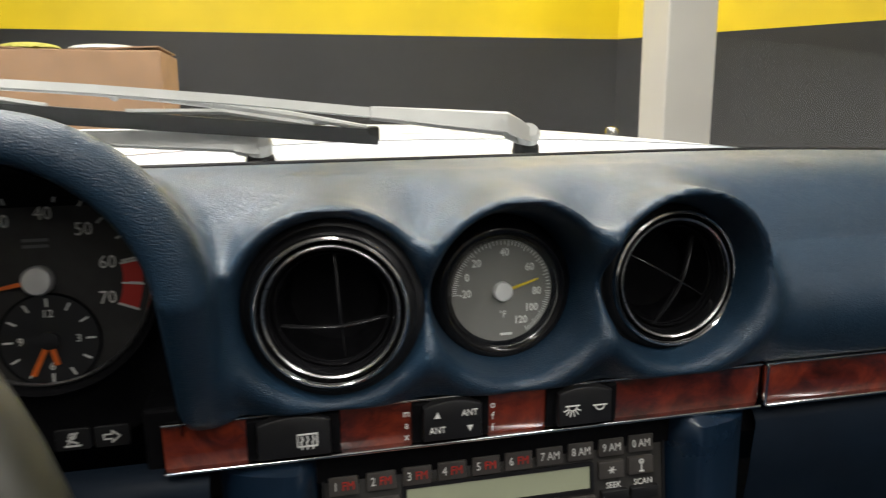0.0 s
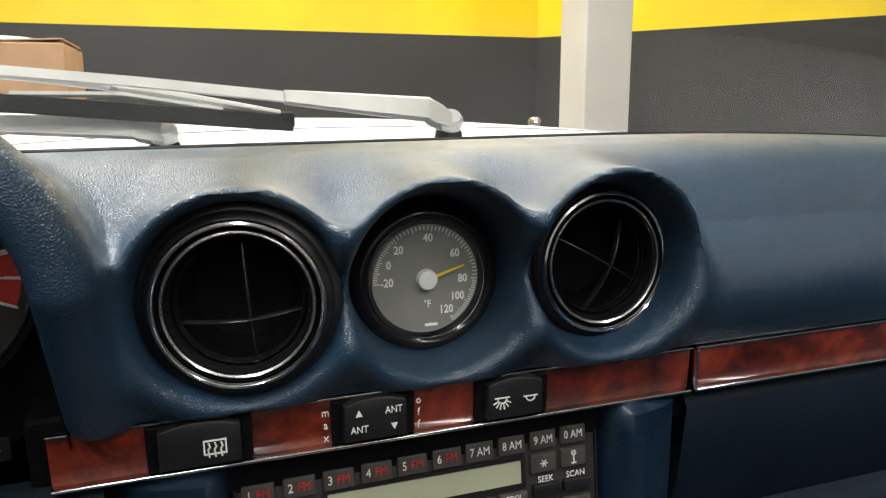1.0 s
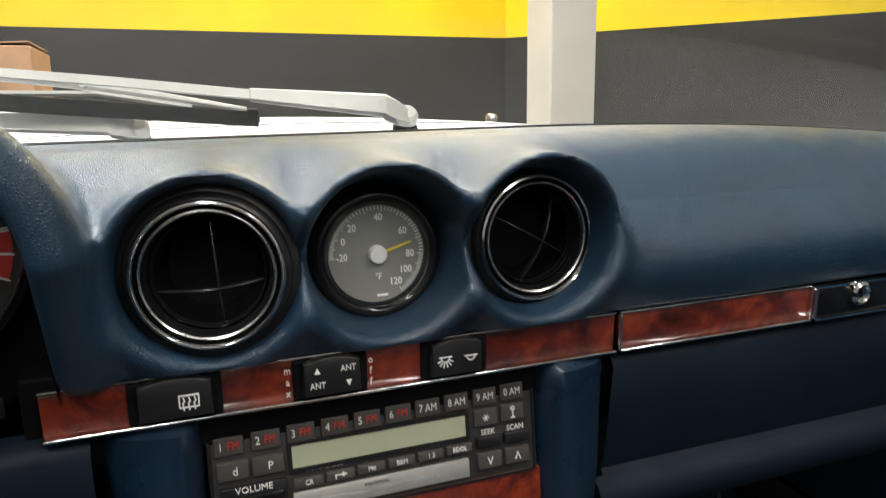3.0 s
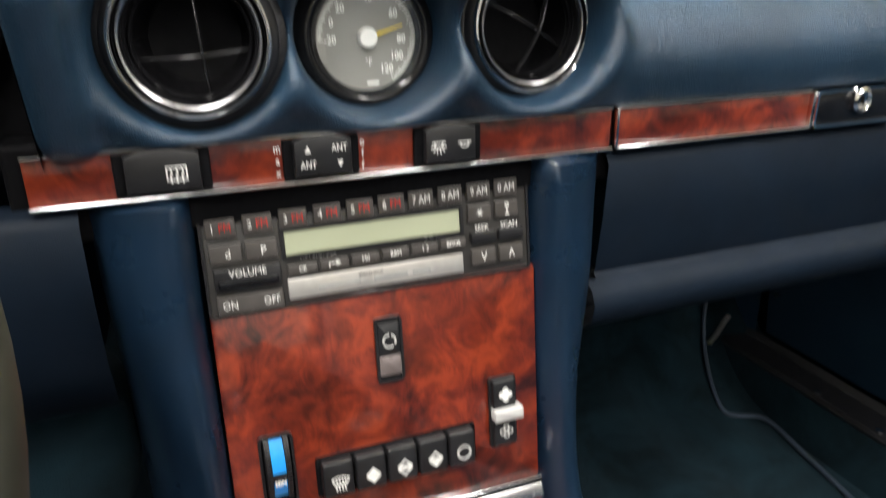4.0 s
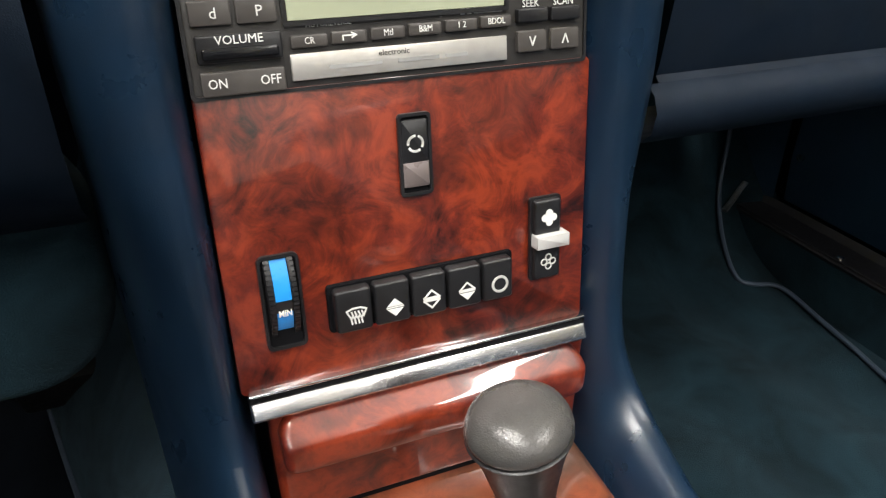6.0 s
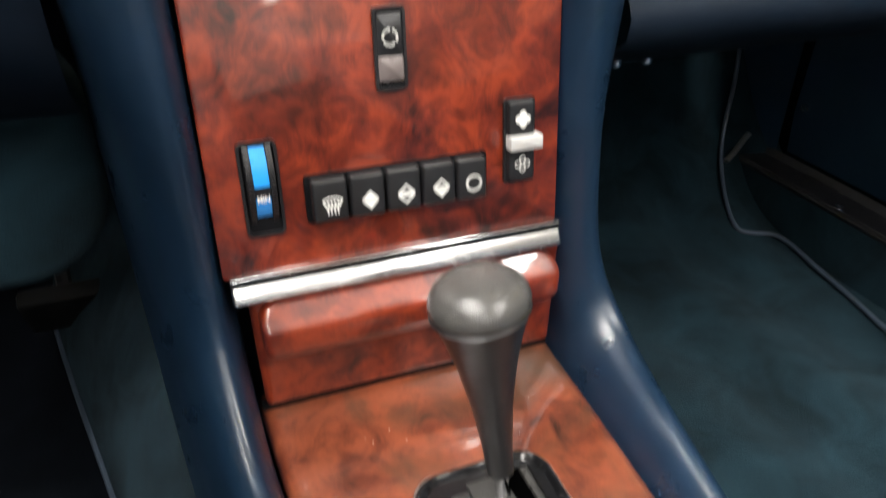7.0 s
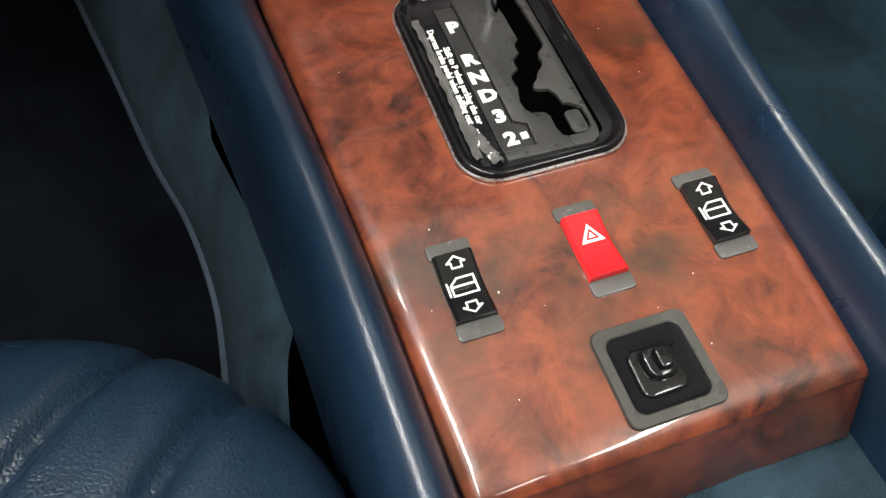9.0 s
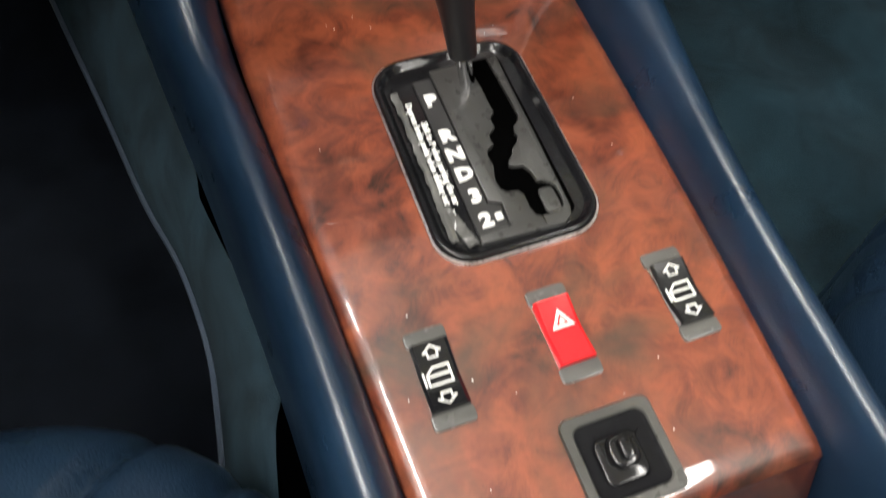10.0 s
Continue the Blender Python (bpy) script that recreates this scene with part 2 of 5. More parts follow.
def nets(name, f, lo, hi, h):
    """A smooth closed surface where the signed distance f(x, y, z) is zero (surface nets on a grid of step h)."""
    ax = [np.arange(a, b + h, h) for a, b in zip(lo, hi)]
    X, Y, Z = np.meshgrid(*ax, indexing="ij")
    F = f(X, Y, Z)
    S = F < 0
    n0, n1, n2 = [k - 1 for k in F.shape]
    total = np.zeros((n0, n1, n2, 3))
    count = np.zeros((n0, n1, n2))
    cor = [(i, j, k) for i in (0, 1) for j in (0, 1) for k in (0, 1)]
    for a in cor:
        for d in range(3):
            if a[d]:
                continue
            b = list(a)
            b[d] = 1
            fa = F[a[0]:a[0] + n0, a[1]:a[1] + n1, a[2]:a[2] + n2]
            fb = F[b[0]:b[0] + n0, b[1]:b[1] + n1, b[2]:b[2] + n2]
            cross = (fa < 0) != (fb < 0)
            t = np.where(cross, fa / np.where(cross, fa - fb, 1), 0)
            for e in range(3):
                total[..., e] += np.where(cross, (a[e] + t) if e == d else a[e], 0)
            count += cross
    used = count > 0
    ids = -np.ones(used.shape, int)
    ids[used] = np.arange(used.sum())
    where = np.argwhere(used)
    verts = np.array(lo) + h * (where + total[used] / count[used][:, None])
    faces = []
    for d in range(3):
        u, v = [e for e in range(3) if e != d]
        sl_a, sl_b = [slice(1, -1)] * 3, [slice(1, -1)] * 3
        sl_a[d], sl_b[d] = slice(0, -1), slice(1, None)
        A, B = S[tuple(sl_a)], S[tuple(sl_b)]
        off = np.array([0 if e == d else 1 for e in range(3)])
        for flip, mask in ((False, A & ~B), (True, ~A & B)):
            c = np.argwhere(mask) + off
            q = []
            for du, dv in ((0, 0), (1, 0), (1, 1), (0, 1)):
                s = c.copy()
                s[:, u] -= du
                s[:, v] -= dv
                q.append(ids[s[:, 0], s[:, 1], s[:, 2]])
            q = np.stack(q, 1)
            ok = (q >= 0).all(1)
            q = q[ok]
            if flip != (d == 1):
                q = q[:, ::-1]
            faces.append(q)
    faces = np.concatenate(faces)
    me = bpy.data.meshes.new(name)
    me.from_pydata(verts.tolist(), [], faces.tolist())
    me.update()
    me.shade_smooth()
    return me


def smin(a, b, k):
    h = np.clip(0.5 + 0.5 * (b - a) / k, 0, 1)
    return b + (a - b) * h - k * h * (1 - h)


def smax(a, b, k):
    return -smin(-a, -b, k)


def text(body, size, m, material, parent, name="lettering", label="", wide=1.0, thick=0.0002, bold=0.0):
    """Raised lettering, centred at the pose m (local x to the right, y up, z out)."""
    c = bpy.data.curves.new("tmp", "FONT")
    c.body, c.size, c.align_x, c.align_y, c.extrude, c.resolution_u, c.offset = body, size, "CENTER", "CENTER", thick, 2, bold
    tmp = bpy.data.objects.new("tmp", c)
    me = bpy.data.meshes.new_from_object(tmp)
    bpy.data.objects.remove(tmp)
    bpy.data.curves.remove(c)
    me.transform(m @ Matrix.Diagonal((wide, 1, 1, 1)))
    return part(name, me, material, parent, label)


def strokes(lines, width, m, material, parent, name="symbol", thick=0.0004):
    """A symbol drawn of flat strokes, each a list of local (x, y)."""
    bms = []
    for pts in lines:
        for a, b in zip(pts, pts[1:]):
            a, b = Vector((*a, 0)), Vector((*b, 0))
            d = b - a
            bms.append(box((d.length + width * 0.9, width, thick), m @ Matrix.Translation((a + b) / 2) @ Matrix.Rotation(math.atan2(d.y, d.x), 4, "Z")))
    return part(name, join(*bms), material, parent)


def facing(x, y, z, tilt, turn=0.0):
    """A pose whose local x runs to the right, y up and z towards the rear of the car; tilt: degrees it leans back, turn: degrees towards the driver."""
    return Matrix.Translation((x, y, z)) @ Matrix.Rotation(radians(-turn), 4, "Z") @ Matrix.Rotation(radians(90 - tilt), 4, "X")


def arc(r, a0, a1, n=16, cx=0.0, cy=0.0):
    return [(cx + r * math.cos(radians(a0 + (a1 - a0) * i / n)), cy + r * math.sin(radians(a0 + (a1 - a0) * i / n))) for i in range(n + 1)]

# ---- the workshop ----
ROOM = Matrix()


def wall_paint(name, colour, rough=0.45):
    n = Nodes(name)
    f = n.noise(1.3, 6, 0.6)
    lo, hi = [tuple(c * k for c in colour) for k in (0.86, 1.12)]
    n.link(n.ramp(f, [(0.3, lo), (0.7, hi)]), n.b.inputs["Base Color"])
    n.set(Roughness=rough)
    n.bump(n.noise(60, 3), 0.012, 0.002)
    return n.m


M_DARKWALL = wall_paint("charcoal_wall_paint", (0.022, 0.022, 0.021))
M_GREYWALL = wall_paint("unseen_wall_grey", (0.5, 0.5, 0.49))
M_YELLOW = wall_paint("yellow_wall_paint", (0.80, 0.585, 0.009))
M_CEIL = wall_paint("white_ceiling_paint", (0.85, 0.85, 0.84), 0.8)
M_FLOOR = plain("grey_epoxy_floor", (0.38, 0.38, 0.37), 0.3, 0, 0.2, 2)
M_PILLAR = wall_paint("white_pillar_paint", (0.72, 0.70, 0.66), 0.4)
EDGE = 1.385
tagged(part("floor", box((12.4, 11.2, 0.1), pose(-0.9, -1.1, -0.05)), M_FLOOR, frame_of=ROOM), "grey painted concrete workshop floor", "floor", kind="structure")
tagged(part("ceiling", box((12.4, 11.2, 0.1), pose(-0.9, -1.1, 3.45)), M_CEIL, frame_of=ROOM), "white workshop ceiling with strip lights", "ceiling", kind="structure")
# name, length, middle of the wall, turn, dark and yellow paint or plain grey
WALLS = (("wall_north", 9.26, -2.44, 4.50, 0, True), ("wall_northeast", 5.2, 3.73, 2.34, -54.9, True), ("wall_east", 6.4, 5.24, -3.10, 90, False), ("wall_south", 12.4, -0.9, -6.6, 0, False), ("wall_west", 10.96, -7.0, -1.06, 90, False))
# grey walls are unseen, added pale to brighten chrome and dashboard faces
for name, length, x, y, turn, painted in WALLS:
    w = tagged(part(name, box((length, 0.12, EDGE), pose(x, y, EDGE / 2, 0, 0, turn)), M_DARKWALL if painted else M_GREYWALL, frame_of=ROOM), "charcoal workshop wall below a yellow band" if painted else "unseen pale grey workshop wall, added to reflect light", "wall", kind="structure")
    part("yellow_band" if painted else "upper_wall", box((length, 0.12, 3.4 - EDGE), pose(x, y, EDGE + (3.4 - EDGE) / 2, 0, 0, turn)), M_YELLOW if painted else M_GREYWALL, w, "bright yellow upper paint" if painted else "", frame_of=ROOM)
tagged(part("pillar", box((0.225, 0.225, 3.38), pose(1.590, 2.61, 1.70), 0.008), M_PILLAR, frame_of=ROOM), "white painted steel pillar near the corner", "pillar", kind="structure")

M_TUBE = glow("lamp_diffuser", (1.0, 0.96, 0.9), 9.0)
M_CASE = plain("lamp_case_white", (0.8, 0.8, 0.8), 0.4)
# fixtures out of view: their number, places and hanging rods are assumed
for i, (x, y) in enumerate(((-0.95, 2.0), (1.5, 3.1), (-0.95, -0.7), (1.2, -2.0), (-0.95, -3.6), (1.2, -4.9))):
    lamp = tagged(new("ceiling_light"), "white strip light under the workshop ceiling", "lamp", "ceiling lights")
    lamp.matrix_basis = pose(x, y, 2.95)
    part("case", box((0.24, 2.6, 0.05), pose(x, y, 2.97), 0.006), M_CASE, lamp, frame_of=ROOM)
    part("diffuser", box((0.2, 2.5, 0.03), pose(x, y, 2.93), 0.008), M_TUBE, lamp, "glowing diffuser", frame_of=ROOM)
    for dy in (-0.6, 0.6):
        part("rod", box((0.012, 0.012, 0.40), pose(x, y + dy, 3.195)), M_CASE, lamp, frame_of=ROOM)
    a = bpy.data.lights.new("strip_light", "AREA")
    a.shape, a.size, a.size_y, a.energy, a.color = "RECTANGLE", 0.2, 2.5, (72, 50, 70, 38, 20, 10)[i], (1.0, 0.965, 0.92)
    o = new("strip_light", a)
    o.matrix_basis = pose(x, y, 2.905)
    # upward fill lamps, added to brighten the ceiling that the lacquer mirrors
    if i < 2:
        a = bpy.data.lights.new("ceiling_fill_light", "AREA")
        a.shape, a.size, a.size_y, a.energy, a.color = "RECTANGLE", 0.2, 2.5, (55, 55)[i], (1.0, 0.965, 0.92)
        o = new("ceiling_fill_light", a)
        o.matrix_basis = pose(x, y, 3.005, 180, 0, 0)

# carton by the far wall
M_CARD = plain("cardboard", (0.42, 0.25, 0.14), 0.8, 0, 0.12, 12)
carton = thing("cardboard_box", "tall brown cardboard carton by the dark wall", "box")
carton.matrix_basis = pose(-0.88, 2.95, 0)
part("body", box((0.72, 0.5, 1.15), pose(-0.88, 2.95, 0.577), 0.006), M_CARD, carton, frame_of=ROOM)
for sx, ry in ((-1, 4), (1, -3)):
    part("flap", box((0.35, 0.5, 0.005), pose(-0.88 + sx * 0.18, 2.95, 1.157, 0, ry, 0)), M_CARD, carton, frame_of=ROOM)
lump = nets("plastic_wrap", lambda X, Y, Z: smin(np.sqrt(((X + 0.76) / 1.5) ** 2 + (Y - 2.9) ** 2 + ((Z - 1.165) / 0.25) ** 2) - 0.09, np.sqrt((X + 0.70) ** 2 + (Y - 2.95) ** 2 + ((Z - 1.165) / 0.3) ** 2) - 0.07, 0.04), (-1.0, 2.7, 1.165), (-0.5, 3.15, 1.26), 0.012)
tagged(part("plastic_wrap", lump, plain("clear_wrap", (0.55, 0.57, 0.6), 0.2), frame_of=ROOM), "crumpled clear plastic wrap on the carton", "wrapping")
lump = nets("yellow_bag", lambda X, Y, Z: np.sqrt(((X + 1.03) / 1.4) ** 2 + (Y - 2.9) ** 2 + ((Z - 1.165) / 0.3) ** 2) - 0.085, (-1.3, 2.7, 1.165), (-0.8, 3.15, 1.23), 0.012)
tagged(part("cloth", lump, plain("olive_cloth", (0.36, 0.34, 0.06), 0.8), frame_of=ROOM), "crumpled olive yellow cloth on the carton", "cloth")

# ---- the car: bonnet, scuttle, wipers, windscreen ----
car_body = thing("car_bonnet", "white car bonnet and scuttle seen over the dashboard", "bonnet", at=(0, 1.0, 0.5))


def bonnet_z(x, y):
    v = y - 0.3
    return 0.8895 - 0.04 * v - 0.02 * v * v - 0.13 * min(abs(x), 0.33) ** 2 - 0.12 * max(0, abs(x) - 0.33) - 0.3 * max(0, abs(x) - 0.6) ** 2


rows = []
for i in range(41):
    y = 0.33 + 1.1 * i / 40
    rows.append([(x, y, bonnet_z(x, y)) for x in [-0.78 + 1.56 * k / 60 for k in range(61)]])
top = loft(rows)
part("bonnet", top, M_PAINT, car_body, "white glossy bonnet", smooth=True)
rows = [[(x, y, bonnet_z(x, 0.33) - drop) for x in [-0.78 + 1.56 * k / 40 for k in range(41)]] for y, drop in ((0.331, 0.0005), (0.322, 0.004))] + [[(x, y, z - 0.1 * x * x) for x in [-0.78 + 1.56 * k / 40 for k in range(41)]] for y, z in ((0.30, 0.882), (0.26, 0.878), (0.2, 0.866), (0.16, 0.846))]
part("scuttle", loft(rows), M_PAINT, car_body, "white scuttle panel under the wipers", smooth=True)
part("side", box((0.05, 1.3, 0.42), pose(0.76, 0.70, 0.46), 0.02), M_PAINT, car_body, smooth=True)
part("side", box((0.05, 1.3, 0.42), pose(-0.76, 0.70, 0.46), 0.02), M_PAINT, car_body, smooth=True)
nozzle = thing("washer_nozzle", "small chrome washer jet on the white bonnet", "washer jet", at=(0.30, 0.52, 0.84))
part("jet", lathe([(0.0085, 0), (0.0085, 0.006), (0.006, 0.010), (0, 0.0115)], Matrix.Translation((0.298, 0.52, bonnet_z(0.298, 0.52)))), M_CHROME, nozzle, smooth=True)


def on_glass(x, s):
    """A place on the windscreen's outer face, s metres above its foot."""
    return Vector((x, 0.30 - 0.707 * s, 0.868 + 0.707 * s))


def wiper(pivot, head, hinge, end, blade_a, blade_b):
    w = thing("windscreen_wiper", "silver wiper arm with a black blade resting on the windscreen", "wiper", "windscreen wipers", at=on_glass(*pivot))
    P = [on_glass(*p) for p in (pivot, head, hinge, end)]
    part("pivot_cap", lathe([(0.010, -0.015), (0.010, 0.004), (0.007, 0.008), (0, 0.009)], Matrix.Translation(P[0]) @ Matrix.Rotation(radians(45), 4, "X")), M_SILVER, w, smooth=True)
    part("base", lathe([(0.012, -0.016), (0.011, -0.009), (0.009, -0.006), (0, -0.006)], Matrix.Translation(P[0]) @ Matrix.Rotation(radians(20), 4, "X"), 24), M_RUBBER, w, "black rubber grommet", smooth=True)
    up = Vector((0, 0.5, 0.87))
    fore = Vector((0, -1, 0.3))
    arm = [(P[0], 0.0075, 0.008), (P[0].lerp(P[1], 0.35), 0.0098, 0.009), (P[0].lerp(P[1], 0.9), 0.0105, 0.008), (P[1], 0.0092, 0.0075), (P[1].lerp(P[2], 0.5), 0.0072, 0.006), (P[2], 0.0048, 0.005)]
    secs = []
    for p, h, wide in arm:
        secs.append([p + up * h * a + fore * wide * b for a, b in ((-1, -1), (0.75, -1), (1, -0.7), (1, 0.7), (0.75, 1), (-1, 1), (-1, 0.82), (0.6, 0.7), (0.6, -0.7), (-1, -0.82))])
    part("arm", loft(secs, True, True), M_SILVER, w, "silver painted channel arm", smooth=25)
    part("hinge_pin", pipe([P[1] + fore * 0.0085 + Vector((-0.004, 0, 0)), P[1] - fore * 0.0085 + Vector((-0.004, 0, 0))], 0.0022, 10), M_SILVER, w, smooth=True)
    part("rod", loft([[p + up * a + fore * b for a, b in ((-h, -0.0022), (h, -0.0022), (h, 0.0022), (-h, 0.0022))] for p, h in ((P[2], 0.0040), (P[2].lerp(P[3], 0.33) + up * 0.002, 0.0036), (P[2].lerp(P[3], 0.66) + up * 0.002, 0.0033), (P[3], 0.003))], True, True), M_SILVER, w, "flat silver arm rod", smooth=25)
    A, B = on_glass(*blade_a), on_glass(*blade_b)
    n = 14
    pts = [A.lerp(B, i / n) for i in range(n + 1)]
    part("blade", loft([[p + up * a + Vector((0, -1, 0)) * b for a, b in ((-0.0075, 0.001), (-0.001, 0.004), (0.006, 0.0045), (0.006, -0.003), (0, -0.0035), (-0.0075, -0.001))] for p in pts], True, True), M_RUBBER, w, "black rubber blade", smooth=25)
    bow = [A.lerp(B, u) + up * (0.006 + 0.015 * math.sin(math.pi * u)) for u in [0.02 + 0.96 * i / 14 for i in range(15)]]
    part("bow", pipe(bow, [0.0024 + 0.0016 * math.sin(math.pi * i / 14) for i in range(15)], 8), M_SILVER, w, "silver spring bow", smooth=True)
    part("tip_clip", box((0.010, 0.010, 0.012), Matrix.Translation(A.lerp(B, 0.008) + up * 0.002), 0.002), M_RUBBER, w, smooth=True)
    for u in (0.30, 0.46):
        part("rivet", pipe([A.lerp(B, u) + up * 0.018 + fore * 0.007, A.lerp(B, u) + up * 0.018 - fore * 0.005], 0.0030, 10), M_SILVER, w, smooth=True)
    for u in (0.28, 0.72):
        q = [A.lerp(B, u + k) + up * (0.006 + 0.006 * (1 - abs(k) / 0.16)) for k in (-0.16, -0.08, 0, 0.08, 0.16)]
        part("yoke", pipe(q, 0.0024, 6), M_SILVER, w, smooth=True)
    return w


wiper((0.103, 0.038), (0.078, 0.054), (-0.034, 0.070), (-0.33, 0.110), (-0.0265, 0.0417), (-0.45, 0.101))
wiper((-0.120, 0.0325), (-0.140, 0.0415), (-0.27, 0.0500), (-0.45, 0.074), (-0.27, 0.036), (-0.66, 0.066))
screen = tagged(part("windscreen", loft([[on_glass(x, s) + Vector((0, -0.010 - 0.12 * x * x, d - 0.010)) for x in [-0.76 + 1.52 * k / 24 for k in range(25)]] for s, d in ((-0.01, 0.0), (0.55, 0.0), (0.55, -0.006), (-0.01, -0.006), (-0.01, 0.0))]), M_SCREEN, smooth=30), "clear raked windscreen over the dashboard", "windscreen", kind="structure")
screen.visible_shadow = False

# ---- dashboard ----
COWLS = ((-0.0865, 0.8425), (0.0045, 0.8425), (0.0945, 0.8430))
dash = thing("dashboard", "dark blue grained vinyl dashboard with three round cowls", "dashboard", at=(0, 0.08, 0.79))


def rrect(U, V, hw, hh, r):
    a, b = np.abs(U) - (hw - r), np.abs(V) - (hh - r)
    return np.hypot(np.maximum(a, 0), np.maximum(b, 0)) + np.minimum(np.maximum(a, b), 0) - r


def dash_shape(X, Y, Z):
    zt = 0.8945 - 0.12 * np.maximum(0, X - 0.15) ** 2 - 1.5 * np.maximum(0, Y - 0.115) ** 2
    yf = -0.002 + 0.30 * (Z - 0.797) - 0.012 * np.sin(np.clip((Z - 0.797) / 0.06, 0, 1) * math.pi)
    f = smax(yf - Y, Z - zt, 0.06)
    f = smax(f, Y - 0.138, 0.006)
    f = smax(f, 0.7925 - Z, 0.006)
    f = smax(f, np.abs(X - 0.01) - 0.66, 0.02)
    for cx, cz in COWLS:
        d = np.hypot(X - cx, Z - cz + 0.10 * Y)
        cowl = smax(d - 0.0502, -0.013 - 0.10 * (Z - cz) - Y, 0.012)
        cowl = smax(cowl, Y - 0.07, 0.01)
        f = smin(f, cowl, 0.019)
    f = smax(f, 0.7925 - Z, 0.004)
    # instrument binnacle
    up = np.maximum(Z - 0.855 + 0.25 * np.maximum(Y + 0.03, 0), 0)
    out = rrect(X + 0.38, up, 0.245, 0.083, 0.078) + 0.06 * (Y + 0.03)
    hood = smax(out, -0.046 + 0.5 * np.maximum(0, 0.862 - Z) - Y, 0.016)
    hood = smax(hood, Y - 0.11, 0.03)
    hood = smax(hood, 0.7925 - Z, 0.006)
    f = smin(f, hood, 0.010)
    for cx, cz in COWLS:
        d = np.hypot(X - cx, Z - cz + 0.10 * Y)
        f = smax(f, -smax(d - 0.0448 + 0.15 * np.clip(Y + 0.012, 0, 0.06), Y - 0.08, 0.004), 0.0105)
    well = smax(rrect(X + 0.38, up, 0.2235, 0.066, 0.064), Y - 0.034, 0.004)
    f = smax(f, -well, 0.009)
    return f


part("pad", nets("dash_pad", dash_shape, (-0.665, -0.085, 0.775), (0.69, 0.16, 0.96), 0.0024), M_DASH, dash, "blue grained vinyl pad")
part("edge_seal", pipe([(x, 0.143 - 0.05 * max(0, x - 0.2) ** 2, 0.8912 - 0.12 * max(0, x - 0.15) ** 2) for x in [-0.6 + 0.05 * k for k in range(26)]], 0.0035, 8), M_MATT, dash, "black windscreen seal", smooth=True)
part("fascia", box((0.825, 0.05, 0.05), pose(0.2375, 0.032, 0.7725), 0.002), M_MATT, dash, "black backing of the trim strip")


def strip(x0, x1, parent, ends=True):
    z0, z1 = 0.7695, 0.7922
    part("veneer", box((x1 - x0, 0.006, z1 - z0), pose((x0 + x1) / 2, 0.003, (z0 + z1) / 2), 0.001), M_WOOD, parent, "dark red burl veneer", smooth=True)
    part("chrome_edge", box((x1 - x0, 0.006, 0.0019), pose((x0 + x1) / 2, -0.0012, z0 - 0.0005), 0.0008, 3), M_CHROME, parent, smooth=True)
    part("chrome_edge", box((x1 - x0, 0.005, 0.0011), pose((x0 + x1) / 2, 0.0006, z1 + 0.0006), 0.0004), M_CHROME, parent, smooth=True)


trim = thing("dash_trim", "burl wood trim strip with a thin chrome edge", "trim", at=(0, 0.0, 0.77))
strip(-0.166, 0.1455, trim)
glove_trim = thing("glovebox_trim", "burl wood strip framed in chrome over the glovebox", "trim", at=(0.3, 0.0, 0.77))
strip(0.1485, 0.300, glove_trim)
strip(0.383, 0.62, glove_trim)
for x in (0.1482, 0.3005):
    part("chrome_end", box((0.0018, 0.006, 0.0235), pose(x, -0.0006, 0.7807), 0.0006), M_CHROME, glove_trim, smooth=True)
lockp = thing("glovebox_lock", "black lock plate with chrome rim and round key lock", "lock", at=(0.34, -0.003, 0.785))
part("plate", box((0.08, 0.008, 0.0235), pose(0.3415, 0.0, 0.7807), 0.002), M_GLOSS, lockp, smooth=True)
part("rim", ring_plate(rounded(0.081, 0.0245, 0.003), rounded(0.078, 0.0215, 0.002), 0.002, facing(0.3415, -0.0035, 0.7807, 0)), M_CHROME, lockp)
part("barrel", lathe([(0.0085, 0), (0.0085, 0.004), (0.0065, 0.0055), (0.0045, 0.004), (0, 0.004)], facing(0.339, -0.004, 0.785, 0), 32), M_CHROME, lockp, "chrome key barrel", smooth=True)
part("keyhole", box((0.0012, 0.0055, 0.0004), facing(0.339, -0.0084, 0.785, 0)), M_MATT, lockp)

# underside of the dashboard and glovebox
GLOVE = ((0.012, 0.766), (0.003, 0.7635), (-0.001, 0.758), (0.001, 0.725), (0.005, 0.690), (0.0065, 0.6845), (0.0035, 0.681), (-0.004, 0.677), (-0.0085, 0.668), (-0.0065, 0.656), (0.004, 0.647), (0.03, 0.636), (0.06, 0.624), (0.10, 0.607), (0.18, 0.58), (0.26, 0.565))


def profile_x(profile, x0, x1, n=2, wob=None):
    return loft([[(x0 + (x1 - x0) * i / n, y, z) for y, z in profile] for i in range(n + 1)])


glove = thing("glovebox", "dark blue vinyl glovebox lid over a rounded knee roll", "glovebox", at=(0.4, 0.1, 0.66))
part("lid", profile_x(GLOVE[:7], 0.1455, 0.64), M_SHADED_VINYL, glove, "dark blue lid", smooth=50)
part("knee_roll", profile_x(GLOVE[6:12], 0.138, 0.66), M_SHADED_VINYL, glove, "rounded blue roll", smooth=50)
part("underside", profile_x(GLOVE[11:], 0.138, 0.66), M_SHADED_VINYL, glove, "black underside panel", smooth=50)
for x, y, z in ((0.204, 0.101, 0.6075), (0.245, 0.12, 0.6005)):
    part("screw", lathe([(0.0048, 0.003), (0.0048, -0.001), (0.003, -0.003), (0, -0.0032)], Matrix.Translation((x, y - 0.004, z)), 16), M_CHROME, glove, "small bright screw", smooth=True)

